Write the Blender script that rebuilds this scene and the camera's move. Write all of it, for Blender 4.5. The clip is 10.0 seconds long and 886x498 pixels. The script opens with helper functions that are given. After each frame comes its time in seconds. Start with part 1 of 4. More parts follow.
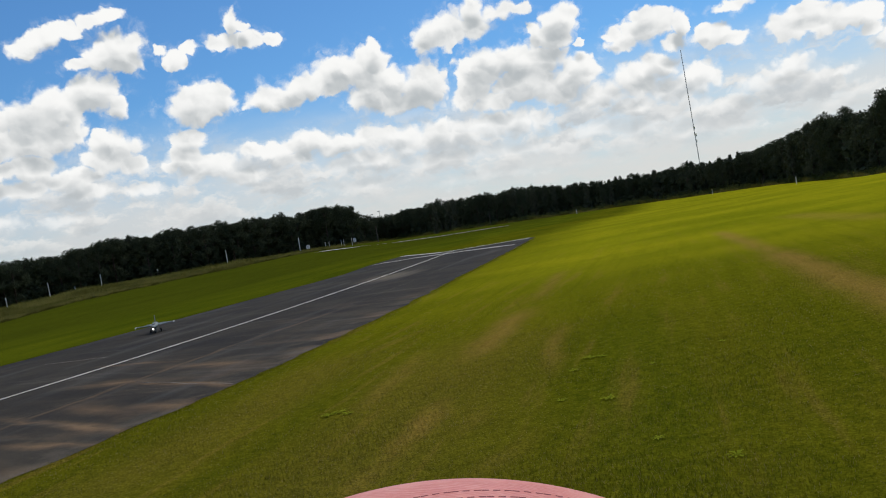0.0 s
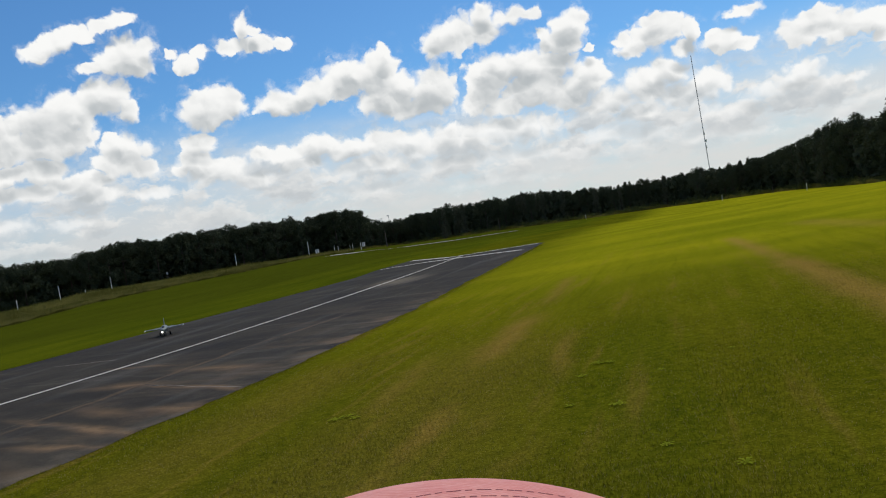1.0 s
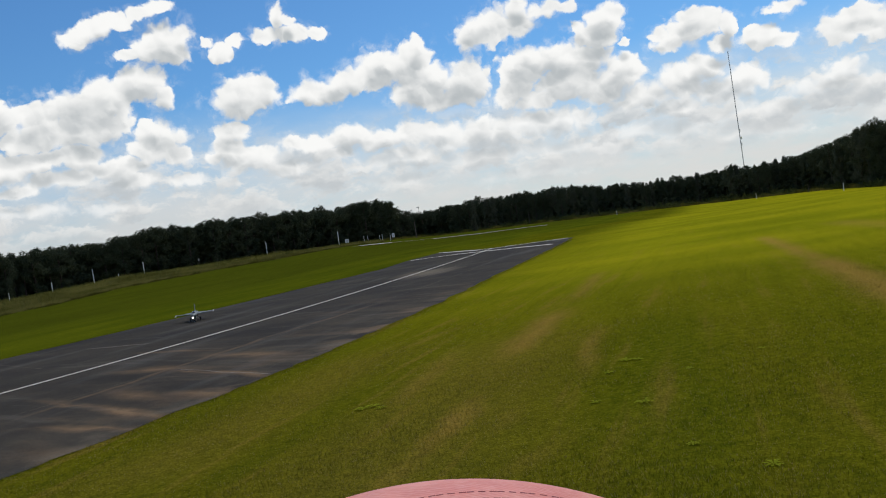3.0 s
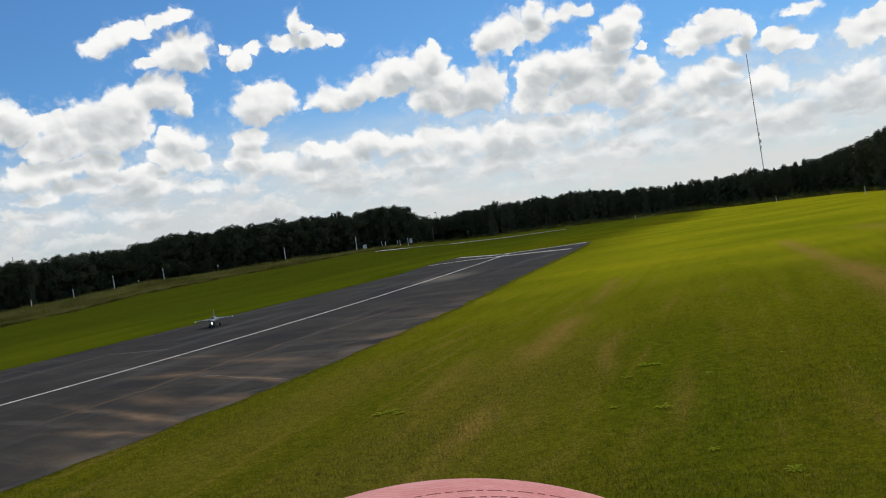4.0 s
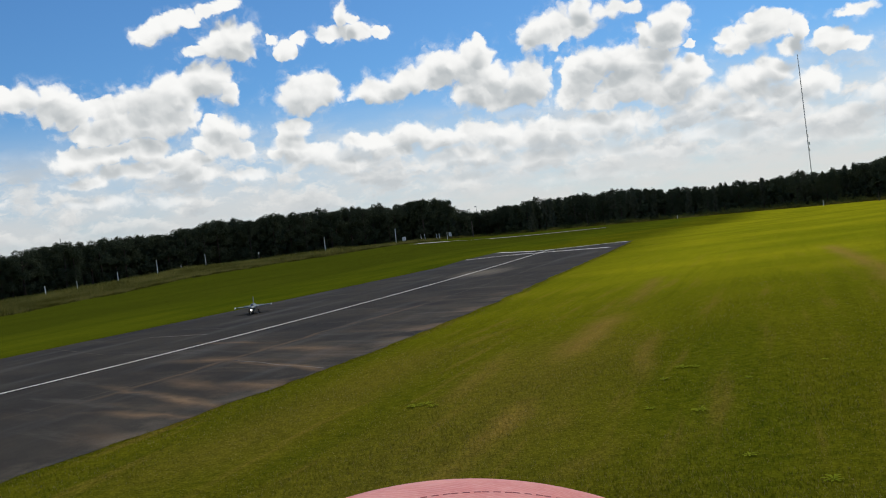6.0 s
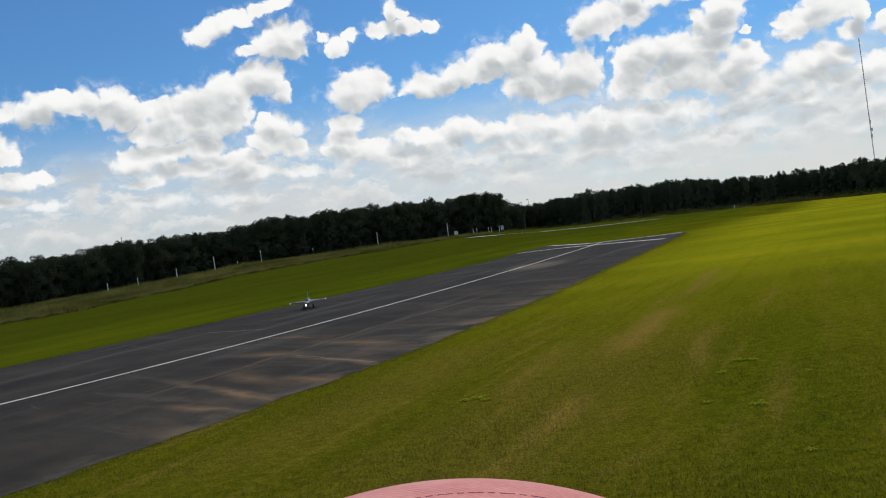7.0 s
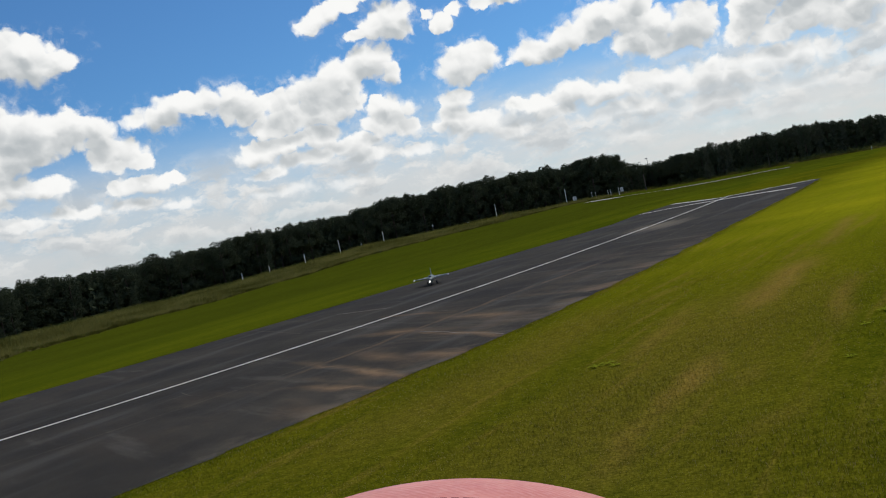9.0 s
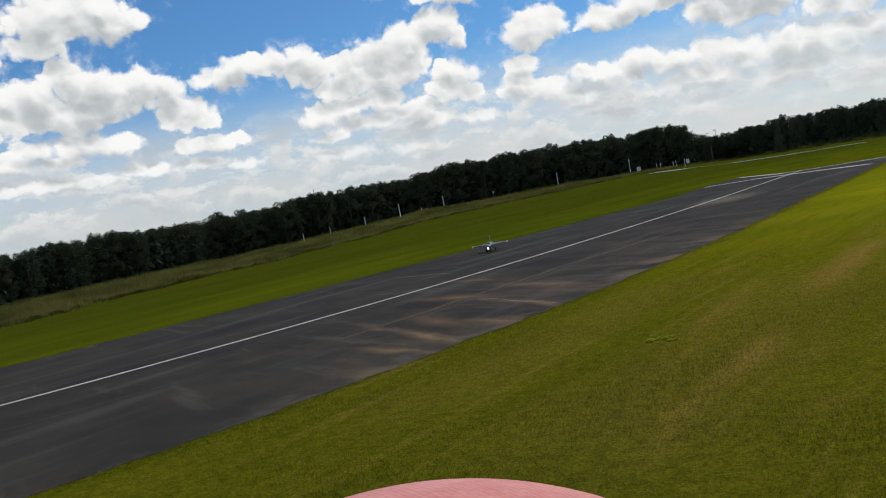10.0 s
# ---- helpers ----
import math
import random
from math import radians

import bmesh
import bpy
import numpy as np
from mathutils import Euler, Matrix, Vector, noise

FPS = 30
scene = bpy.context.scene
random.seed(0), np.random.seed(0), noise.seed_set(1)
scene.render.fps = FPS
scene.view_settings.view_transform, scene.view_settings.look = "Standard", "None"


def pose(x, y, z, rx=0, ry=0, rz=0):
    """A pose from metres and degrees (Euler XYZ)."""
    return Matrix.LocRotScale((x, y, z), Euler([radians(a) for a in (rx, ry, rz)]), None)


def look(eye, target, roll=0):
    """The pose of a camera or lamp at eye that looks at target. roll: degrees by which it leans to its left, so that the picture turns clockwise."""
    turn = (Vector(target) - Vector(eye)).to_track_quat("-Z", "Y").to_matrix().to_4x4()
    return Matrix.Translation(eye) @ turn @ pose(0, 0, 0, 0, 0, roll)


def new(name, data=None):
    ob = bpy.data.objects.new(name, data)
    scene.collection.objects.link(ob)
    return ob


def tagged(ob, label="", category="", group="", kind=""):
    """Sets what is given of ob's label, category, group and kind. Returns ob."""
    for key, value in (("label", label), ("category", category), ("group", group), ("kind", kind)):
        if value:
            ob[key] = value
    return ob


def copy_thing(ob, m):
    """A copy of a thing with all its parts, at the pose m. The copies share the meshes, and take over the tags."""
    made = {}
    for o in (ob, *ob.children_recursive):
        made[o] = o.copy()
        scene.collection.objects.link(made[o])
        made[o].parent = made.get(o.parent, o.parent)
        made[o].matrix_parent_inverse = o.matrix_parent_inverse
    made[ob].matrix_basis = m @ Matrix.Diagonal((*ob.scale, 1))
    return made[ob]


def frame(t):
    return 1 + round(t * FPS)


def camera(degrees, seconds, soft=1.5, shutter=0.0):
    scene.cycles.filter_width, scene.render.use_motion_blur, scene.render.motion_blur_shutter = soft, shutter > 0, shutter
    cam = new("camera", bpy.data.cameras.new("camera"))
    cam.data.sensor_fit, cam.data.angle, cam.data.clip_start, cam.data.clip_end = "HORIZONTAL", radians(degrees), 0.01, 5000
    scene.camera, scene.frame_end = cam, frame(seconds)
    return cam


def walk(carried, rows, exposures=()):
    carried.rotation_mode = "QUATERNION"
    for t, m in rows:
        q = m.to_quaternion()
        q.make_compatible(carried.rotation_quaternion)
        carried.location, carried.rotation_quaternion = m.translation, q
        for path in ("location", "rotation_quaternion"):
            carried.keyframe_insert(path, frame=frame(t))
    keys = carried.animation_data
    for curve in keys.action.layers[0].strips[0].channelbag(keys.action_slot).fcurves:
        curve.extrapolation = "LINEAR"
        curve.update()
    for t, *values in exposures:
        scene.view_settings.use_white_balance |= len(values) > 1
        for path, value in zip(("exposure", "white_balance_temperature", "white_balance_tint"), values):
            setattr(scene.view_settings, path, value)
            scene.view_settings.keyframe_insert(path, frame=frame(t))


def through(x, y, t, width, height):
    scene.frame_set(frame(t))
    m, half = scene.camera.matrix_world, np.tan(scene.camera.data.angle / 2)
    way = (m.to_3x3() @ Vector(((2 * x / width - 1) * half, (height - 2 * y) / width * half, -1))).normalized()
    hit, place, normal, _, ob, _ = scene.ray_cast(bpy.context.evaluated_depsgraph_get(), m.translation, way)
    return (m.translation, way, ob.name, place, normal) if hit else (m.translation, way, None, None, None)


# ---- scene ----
# ---- the camera and its walk: a head-high camera that turns with the cap below it ----
LENS = 55.0
EYE = Vector((0.0, 0.0, 1.75))
cam = camera(LENS, 10.0, soft=1.0)
# seconds, yaw to the left, pitch up, lean to the left (degrees)
TURNS = [
    (0.0, -4.39, -1.59, -10.19), (0.5, -4.23, -1.23, -9.65), (1.0, -3.86, -1.17, -9.93),
    (1.5, -2.95, -1.32, -10.48), (2.0, -2.44, -1.74, -9.93), (2.5, -2.28, -1.64, -9.02),
    (4.0, -0.71, -0.84, -8.94), (4.5, 0.0, -0.90, -9.20), (5.0, 0.58, -1.18, -8.49),
    (6.5, 2.66, -0.76, -6.82), (7.0, 5.48, -0.82, -7.97), (7.5, 7.59, -1.47, -7.39),
    (8.0, 8.66, -1.40, -8.25), (8.5, 10.77, -1.41, -10.55), (9.0, 13.76, -1.30, -12.31),
    (9.5, 17.00, -1.61, -12.67), (10.0, 18.12, -2.74, -10.60),
]
# the cap's dome: its radius, and its middle as the camera sees it
DOME = 0.075
DOME_WAY = Vector((math.sin(radians(1.8)), -math.sin(radians(42.43)), -math.cos(radians(42.43)))).normalized()
DOME_FAR = DOME / math.sin(radians(27.34))


def head(yaw, pitch, lean):
    return pose(0, 0, 0, 0, 0, yaw) @ pose(0, 0, 0, 90 + pitch) @ pose(0, 0, 0, 0, 0, lean)


DOME_AT = EYE + head(5.0, -1.4, -9.4).to_3x3() @ (DOME_WAY * DOME_FAR)
walk(cam, [(t, Matrix.Translation(DOME_AT - head(y, p, l).to_3x3() @ (DOME_WAY * DOME_FAR)) @ head(y, p, l)) for t, y, p, l in TURNS])

# ---- sky, clouds and sun ----
SUN_EL, SUN_AZ = 52.0, 30.0
SKY = 0.083


class Nodes:
    """Short hand for building a node tree."""

    def __init__(self, tree):
        self.tree = tree
        tree.nodes.clear()

    def add(self, kind, **settings):
        n = self.tree.nodes.new(kind)
        for k, v in settings.items():
            setattr(n, k, v)
        return n

    def put(self, socket, value):
        if isinstance(value, bpy.types.NodeSocket):
            self.tree.links.new(value, socket)
        elif value is not None:
            socket.default_value = value

    def math(self, op, a, b=None, c=None, clamp=False):
        n = self.add("ShaderNodeMath", operation=op, use_clamp=clamp)
        for s, v in zip(n.inputs, (a, b, c)):
            self.put(s, v)
        return n.outputs[0]

    def vec(self, op, a, b=None, scale=None):
        n = self.add("ShaderNodeVectorMath", operation=op)
        self.put(n.inputs[0], a)
        self.put(n.inputs[1], b)
        if scale is not None:
            self.put(n.inputs["Scale"], scale)
        return n.outputs["Value"] if op in ("LENGTH", "DISTANCE", "DOT_PRODUCT") else n.outputs[0]

    def xyz(self, x, y, z=0.0):
        n = self.add("ShaderNodeCombineXYZ")
        for s, v in zip(n.inputs, (x, y, z)):
            self.put(s, v)
        return n.outputs[0]

    def split(self, v):
        n = self.add("ShaderNodeSeparateXYZ")
        self.put(n.inputs[0], v)
        return n.outputs

    def noise(self, v, scale, detail=4.0, rough=0.55, colour=False, lac=2.0):
        n = self.add("ShaderNodeTexNoise")
        self.put(n.inputs["Vector"], v)
        n.inputs["Scale"].default_value, n.inputs["Detail"].default_value = scale, detail
        n.inputs["Roughness"].default_value, n.inputs["Lacunarity"].default_value = rough, lac
        return n.outputs["Color"] if colour else n.outputs["Fac"]

    def step(self, v, lo, hi, a=0.0, b=1.0, smooth=True):
        n = self.add("ShaderNodeMapRange", interpolation_type="SMOOTHSTEP" if smooth else "LINEAR", clamp=True)
        for s, x in zip(n.inputs, (v, lo, hi, a, b)):
            self.put(s, x)
        return n.outputs[0]

    def mix(self, f, a, b, mode="MIX"):
        n = self.add("ShaderNodeMix", data_type="RGBA", blend_type=mode)
        self.put(n.inputs[0], f)
        self.put(n.inputs[6], (*a, 1.0) if isinstance(a, tuple) else a)
        self.put(n.inputs[7], (*b, 1.0) if isinstance(b, tuple) else b)
        return n.outputs[2]


# clouds: azimuth to the right, height, half width and half height, in degrees
STREAK_CLOUDS = [(-19.3, 14.9, 0.8, 0.5), (-18.0, 15.4, 1.0, 0.6), (-16.6, 15.7, 0.9, 0.5), (-15.3, 16.0, 0.9, 0.4), (-14.0, 16.3, 0.8, 0.4),
                 (-14.2, 14.0, 1.9, 1.2), (-12.9, 14.5, 0.8, 0.6), (-16.6, 13.6, 0.8, 0.4), (-11.5, 14.0, 0.4, 0.3), (-10.7, 13.3, 0.7, 0.6),
                 (-9.7, 13.9, 0.5, 0.4), (-6.7, 15.0, 0.5, 0.9), (-7.8, 14.0, 0.9, 0.4), (-6.1, 13.9, 1.3, 0.5), (-4.3, 13.8, 0.6, 0.4),
                 (-6.1, 14.7, 0.5, 0.4), (-9.7, 10.4, 2.0, 1.0), (-10.5, 10.2, 1.5, 0.7), (-8.5, 10.7, 0.9, 0.7)]
LEFT_CLOUDS = [(-25.3, 11.0, 1.8, 1.1), (-24.2, 10.3, 1.3, 0.9), (-16.0, 11.8, 1.7, 1.1), (-18.0, 11.2, 1.7, 1.1), (-20.0, 10.7, 1.7, 1.1),
               (-22.1, 9.9, 1.8, 1.2), (-14.6, 10.8, 0.6, 0.8), (-19.8, 9.4, 2.7, 1.0), (-22.9, 9.0, 2.0, 0.6), (-15.4, 8.2, 1.6, 1.2),
               (-15.8, 9.0, 0.8, 0.6), (-14.3, 7.2, 1.0, 0.7), (-16.6, 7.9, 0.8, 0.6), (-10.7, 8.4, 1.4, 0.6), (-11.3, 7.4, 1.3, 0.7),
               (-9.6, 6.4, 2.2, 0.8), (-7.5, 5.5, 1.4, 0.6), (-12.1, 6.9, 0.7, 0.4)]
LOW_LEFT_CLOUDS = [(-24.4, 7.4, 1.3, 0.7), (-22.4, 7.7, 1.5, 0.6), (-20.1, 7.8, 1.6, 0.6), (-18.5, 6.8, 2.0, 0.7), (-21.3, 6.4, 2.3, 0.6),
                   (-24.0, 6.0, 1.5, 0.4), (-17.3, 5.9, 1.7, 0.5), (-22.9, 4.7, 1.6, 0.5), (-18.9, 4.3, 1.3, 0.4), (-24.7, 4.6, 1.0, 0.4),
                   (-14.2, 5.6, 1.4, 0.5)]
MIDDLE_CLOUDS = [(-5.6, 10.2, 1.1, 0.7), (-4.4, 10.0, 1.3, 0.7), (-2.9, 10.6, 1.4, 0.8), (-0.5, 11.0, 1.7, 1.2), (1.4, 11.2, 1.5, 1.2),
                 (2.0, 12.0, 0.6, 0.6), (2.4, 9.8, 2.2, 1.2), (5.0, 9.3, 1.6, 1.4), (3.3, 8.5, 1.8, 0.7), (1.3, 9.2, 1.4, 0.9),
                 (5.8, 12.3, 1.1, 0.9), (7.4, 12.6, 1.7, 1.1), (9.1, 12.6, 1.5, 0.9), (9.1, 13.6, 0.8, 0.6), (10.9, 13.0, 1.2, 0.6),
                 (12.3, 12.9, 0.8, 0.4), (13.8, 10.9, 1.7, 0.9), (14.6, 11.7, 1.2, 1.0), (12.9, 11.5, 0.7, 0.6), (15.6, 10.0, 0.4, 0.3)]
GREAT_CLOUDS = [(9.2, 9.7, 1.8, 1.2), (11.1, 9.8, 1.7, 0.9), (12.9, 9.4, 1.7, 1.0), (14.9, 8.2, 1.6, 1.0), (11.6, 8.2, 2.5, 1.2),
                (8.2, 8.2, 1.4, 0.9), (13.7, 7.4, 1.7, 0.9), (9.6, 7.5, 1.8, 0.6), (19.8, 10.1, 1.9, 1.0), (18.6, 9.5, 1.3, 0.5),
                (17.9, 10.1, 0.6, 0.4), (22.1, 9.8, 0.5, 0.8), (21.6, 8.7, 0.7, 0.5), (19.9, 10.9, 1.1, 0.6), (23.9, 8.7, 1.1, 0.7),
                (25.1, 8.3, 1.1, 0.4), (23.5, 9.2, 0.5, 0.4), (24.8, 10.3, 0.8, 0.3)]
RIGHT_CLOUDS = [(15.3, 6.3, 1.1, 0.4), (16.7, 6.4, 1.7, 0.8), (18.9, 7.0, 1.6, 1.1), (20.4, 7.5, 1.4, 0.8), (22.6, 6.6, 1.2, 0.9),
                (21.2, 6.0, 1.9, 1.0), (23.6, 6.1, 0.4, 0.6), (18.0, 5.4, 2.0, 0.6), (21.6, 4.6, 1.9, 0.6), (24.9, 4.3, 2.4, 0.6),
                (15.7, 4.4, 2.0, 0.7), (18.5, 3.8, 2.3, 0.9), (21.4, 3.3, 1.9, 0.7), (24.4, 3.0, 1.8, 0.6), (13.8, 3.6, 2.1, 0.4)]
FAR_RIGHT_CLOUDS = [(28.1, 5.6, 1.2, 1.0), (29.2, 4.8, 1.1, 0.8), (26.2, 5.1, 1.6, 0.8), (31.1, 4.9, 0.7, 0.3), (31.5, 3.5, 1.2, 0.6),
                    (32.7, 2.9, 1.2, 0.6), (30.5, 2.8, 1.7, 0.5), (32.8, 6.8, 0.6, 0.4), (30.7, 8.0, 1.5, 0.9), (28.5, 8.2, 1.4, 0.8),
                    (29.6, 8.9, 1.2, 0.5), (32.2, 7.9, 1.2, 0.7), (34.6, 6.1, 1.4, 0.8), (35.0, 3.0, 1.7, 0.8), (25.5, 10.3, 1.0, 0.3)]
LONG_BANK = [(-6.9, 7.0, 1.2, 0.4), (-5.0, 6.9, 1.6, 0.6), (-3.1, 7.0, 1.6, 0.8), (-1.3, 6.4, 1.8, 0.8), (1.1, 6.6, 1.7, 0.8),
             (3.3, 6.1, 1.7, 1.0), (5.2, 6.0, 1.6, 0.8), (7.1, 5.8, 1.6, 0.9), (9.0, 6.0, 1.6, 0.9), (10.8, 5.9, 1.4, 0.9),
             (12.3, 5.7, 0.8, 0.7), (0.1, 5.1, 4.0, 0.7), (5.3, 4.3, 4.3, 0.8), (10.6, 4.1, 3.2, 0.7), (-4.0, 6.1, 1.8, 0.5),
             (1.4, 3.6, 4.5, 0.5), (8.1, 2.8, 3.7, 0.5)]
FAR_LEFT_CLOUDS = [(-39.8, 15.3, 2.9, 1.3), (-36.9, 14.8, 1.6, 1.1), (-35.1, 15.0, 1.2, 0.6), (-41.0, 13.9, 1.9, 0.7), (-38.7, 15.9, 3.4, 0.9),
                   (-43.0, 10.6, 1.2, 1.4), (-41.7, 10.7, 1.5, 1.3), (-39.8, 12.0, 1.6, 1.1), (-38.0, 11.2, 2.0, 1.3), (-35.8, 10.6, 2.0, 1.4),
                   (-34.0, 10.5, 1.0, 1.2), (-38.9, 9.9, 3.3, 1.1), (-41.3, 9.6, 1.9, 0.6), (-32.8, 8.9, 1.9, 0.9), (-33.7, 8.6, 1.2, 0.6),
                   (-31.5, 8.4, 0.9, 0.5), (-28.8, 11.4, 1.5, 0.8), (-27.4, 11.4, 1.8, 0.9), (-30.1, 10.7, 1.7, 0.7), (-31.6, 10.7, 0.8, 0.4),
                   (-25.9, 10.9, 0.7, 0.5)]
LOW_FAR_LEFT_CLOUDS = [(-42.2, 8.0, 1.3, 0.6), (-39.6, 8.0, 1.6, 0.8), (-37.4, 7.5, 1.8, 0.6), (-43.6, 7.3, 1.2, 0.6), (-40.8, 7.1, 1.9, 0.4),
                       (-31.6, 6.8, 1.9, 0.6), (-30.1, 6.9, 1.0, 0.4), (-33.4, 6.8, 0.8, 0.4), (-37.0, 6.0, 1.3, 0.4), (-35.3, 5.9, 1.0, 0.4),
                       (-32.9, 5.7, 1.7, 0.5), (-38.8, 5.6, 2.0, 0.4), (-41.7, 5.7, 1.9, 0.5), (-44.1, 5.5, 0.9, 0.4), (-29.7, 5.2, 1.4, 0.4),
                       (-44.9, 13.1, 1.8, 1.3), (-46.0, 9.0, 1.8, 0.8)]
CLOUDS = STREAK_CLOUDS + LEFT_CLOUDS + LOW_LEFT_CLOUDS + MIDDLE_CLOUDS + GREAT_CLOUDS + RIGHT_CLOUDS + FAR_RIGHT_CLOUDS + LONG_BANK + FAR_LEFT_CLOUDS + LOW_FAR_LEFT_CLOUDS


def veiled(b, az, el, clear, low):
    """The pale haze over the horizon, brighter towards the sun, with dim streaks in it."""
    veil = b.math("MULTIPLY", b.step(el, 11.0, 3.5), b.step(low, 0.25, 0.62, 0.70, 1.0))
    sunward = b.step(az, -38.0, 20.0)
    haze = b.mix(sunward, (0.595, 0.610, 0.605), (0.695, 0.700, 0.680))
    return b.mix(veil, clear, b.mix(b.step(el, 0.0, 8.0), haze, b.mix(sunward, (0.575, 0.645, 0.705), (0.64, 0.71, 0.765))))


def lobe(b, at, scale):
    """Round bulges packed side by side: high in the middle of each, low between them."""
    n = b.add("ShaderNodeTexVoronoi", voronoi_dimensions="2D", feature="SMOOTH_F1")
    b.put(n.inputs["Vector"], at)
    n.inputs["Scale"].default_value, n.inputs["Smoothness"].default_value = scale, 0.35
    return b.math("SUBTRACT", 0.42, n.outputs["Distance"])


def sky_sector(first, last):
    """The clouds that stand between two azimuths, as a group of nodes."""
    g = bpy.data.node_groups.new("sky_sector", "ShaderNodeTree")
    names = (("bent", "Vector"), ("soft", "Vector"), ("rough", "Float"), ("relief", "Float"), ("body", "Float"), ("torn", "Float"), ("far", "Color"))
    for name, kind in names:
        g.interface.new_socket(name, in_out="INPUT", socket_type="NodeSocket" + kind)
    g.interface.new_socket("sky", in_out="OUTPUT", socket_type="NodeSocketShader")
    b = Nodes(g)
    bent, soft, rough, relief, body, torn, far = b.add("NodeGroupInput").outputs[:7]
    mine = [c for c in CLOUDS if c[0] + c[2] * 1.3 + 1.6 > first and c[0] - c[2] * 1.3 - 1.6 < last]

    def depth(place):
        total, here = None, place
        for i, (a, e, w, h) in enumerate(mine):
            if i and i % 6 == 0:
                here = b.vec("ADD", place, b.vec("SCALE", b.xyz(total, total), scale=1e-7))
            w, h = w * 1.16, h * 1.2
            n = b.add("ShaderNodeVectorMath", operation="MULTIPLY_ADD")
            b.put(n.inputs[0], here)
            n.inputs[1].default_value, n.inputs[2].default_value = (1 / w, 1 / h, 0.0), (-a / w, -e / h, 0.0)
            r = b.vec("LENGTH", n.outputs[0])
            total = r if total is None else b.math("SMOOTH_MIN", total, r, 0.10)
        return b.math("SUBTRACT", 1.0, total)

    here = depth(bent)
    above = depth(b.vec("ADD", soft, b.xyz(0.15, b.math("MULTIPLY_ADD", here, 1e-7, 0.95))))
    edge = b.math("ADD", here, rough)
    cover = b.step(edge, -0.08, b.math("ADD", b.step(body, 0.35, 0.65, 0.16, 0.44), b.step(b.split(soft)[1], 8.0, 3.0, 0.0, 0.6)))
    cover = b.math("MULTIPLY", cover, b.step(b.split(soft)[1], 1.0, 7.0, 0.25, 1.0))
    # thin torn wisps round the edges
    cover = b.math("MAXIMUM", cover, b.math("MULTIPLY", b.step(edge, -0.62, 0.05), torn))
    # grey bases under the thick of the cloud, bulges bright towards the light
    shade = b.math("MULTIPLY", b.step(above, -0.20, 0.75), b.step(body, 0.30, 0.66, 0.50, 0.95))
    shade = b.math("ADD", shade, b.math("MULTIPLY", b.step(edge, 0.15, 1.1), 0.12))
    shade = b.step(b.math("SUBTRACT", shade, relief), -0.12, 1.25)
    white = b.mix(shade, (0.95, 0.95, 0.935), (0.46, 0.495, 0.515))
    back = b.add("ShaderNodeBackground")
    b.put(back.inputs[0], b.mix(cover, far, white))
    b.put(b.add("NodeGroupOutput").inputs[0], back.outputs[0])
    return g


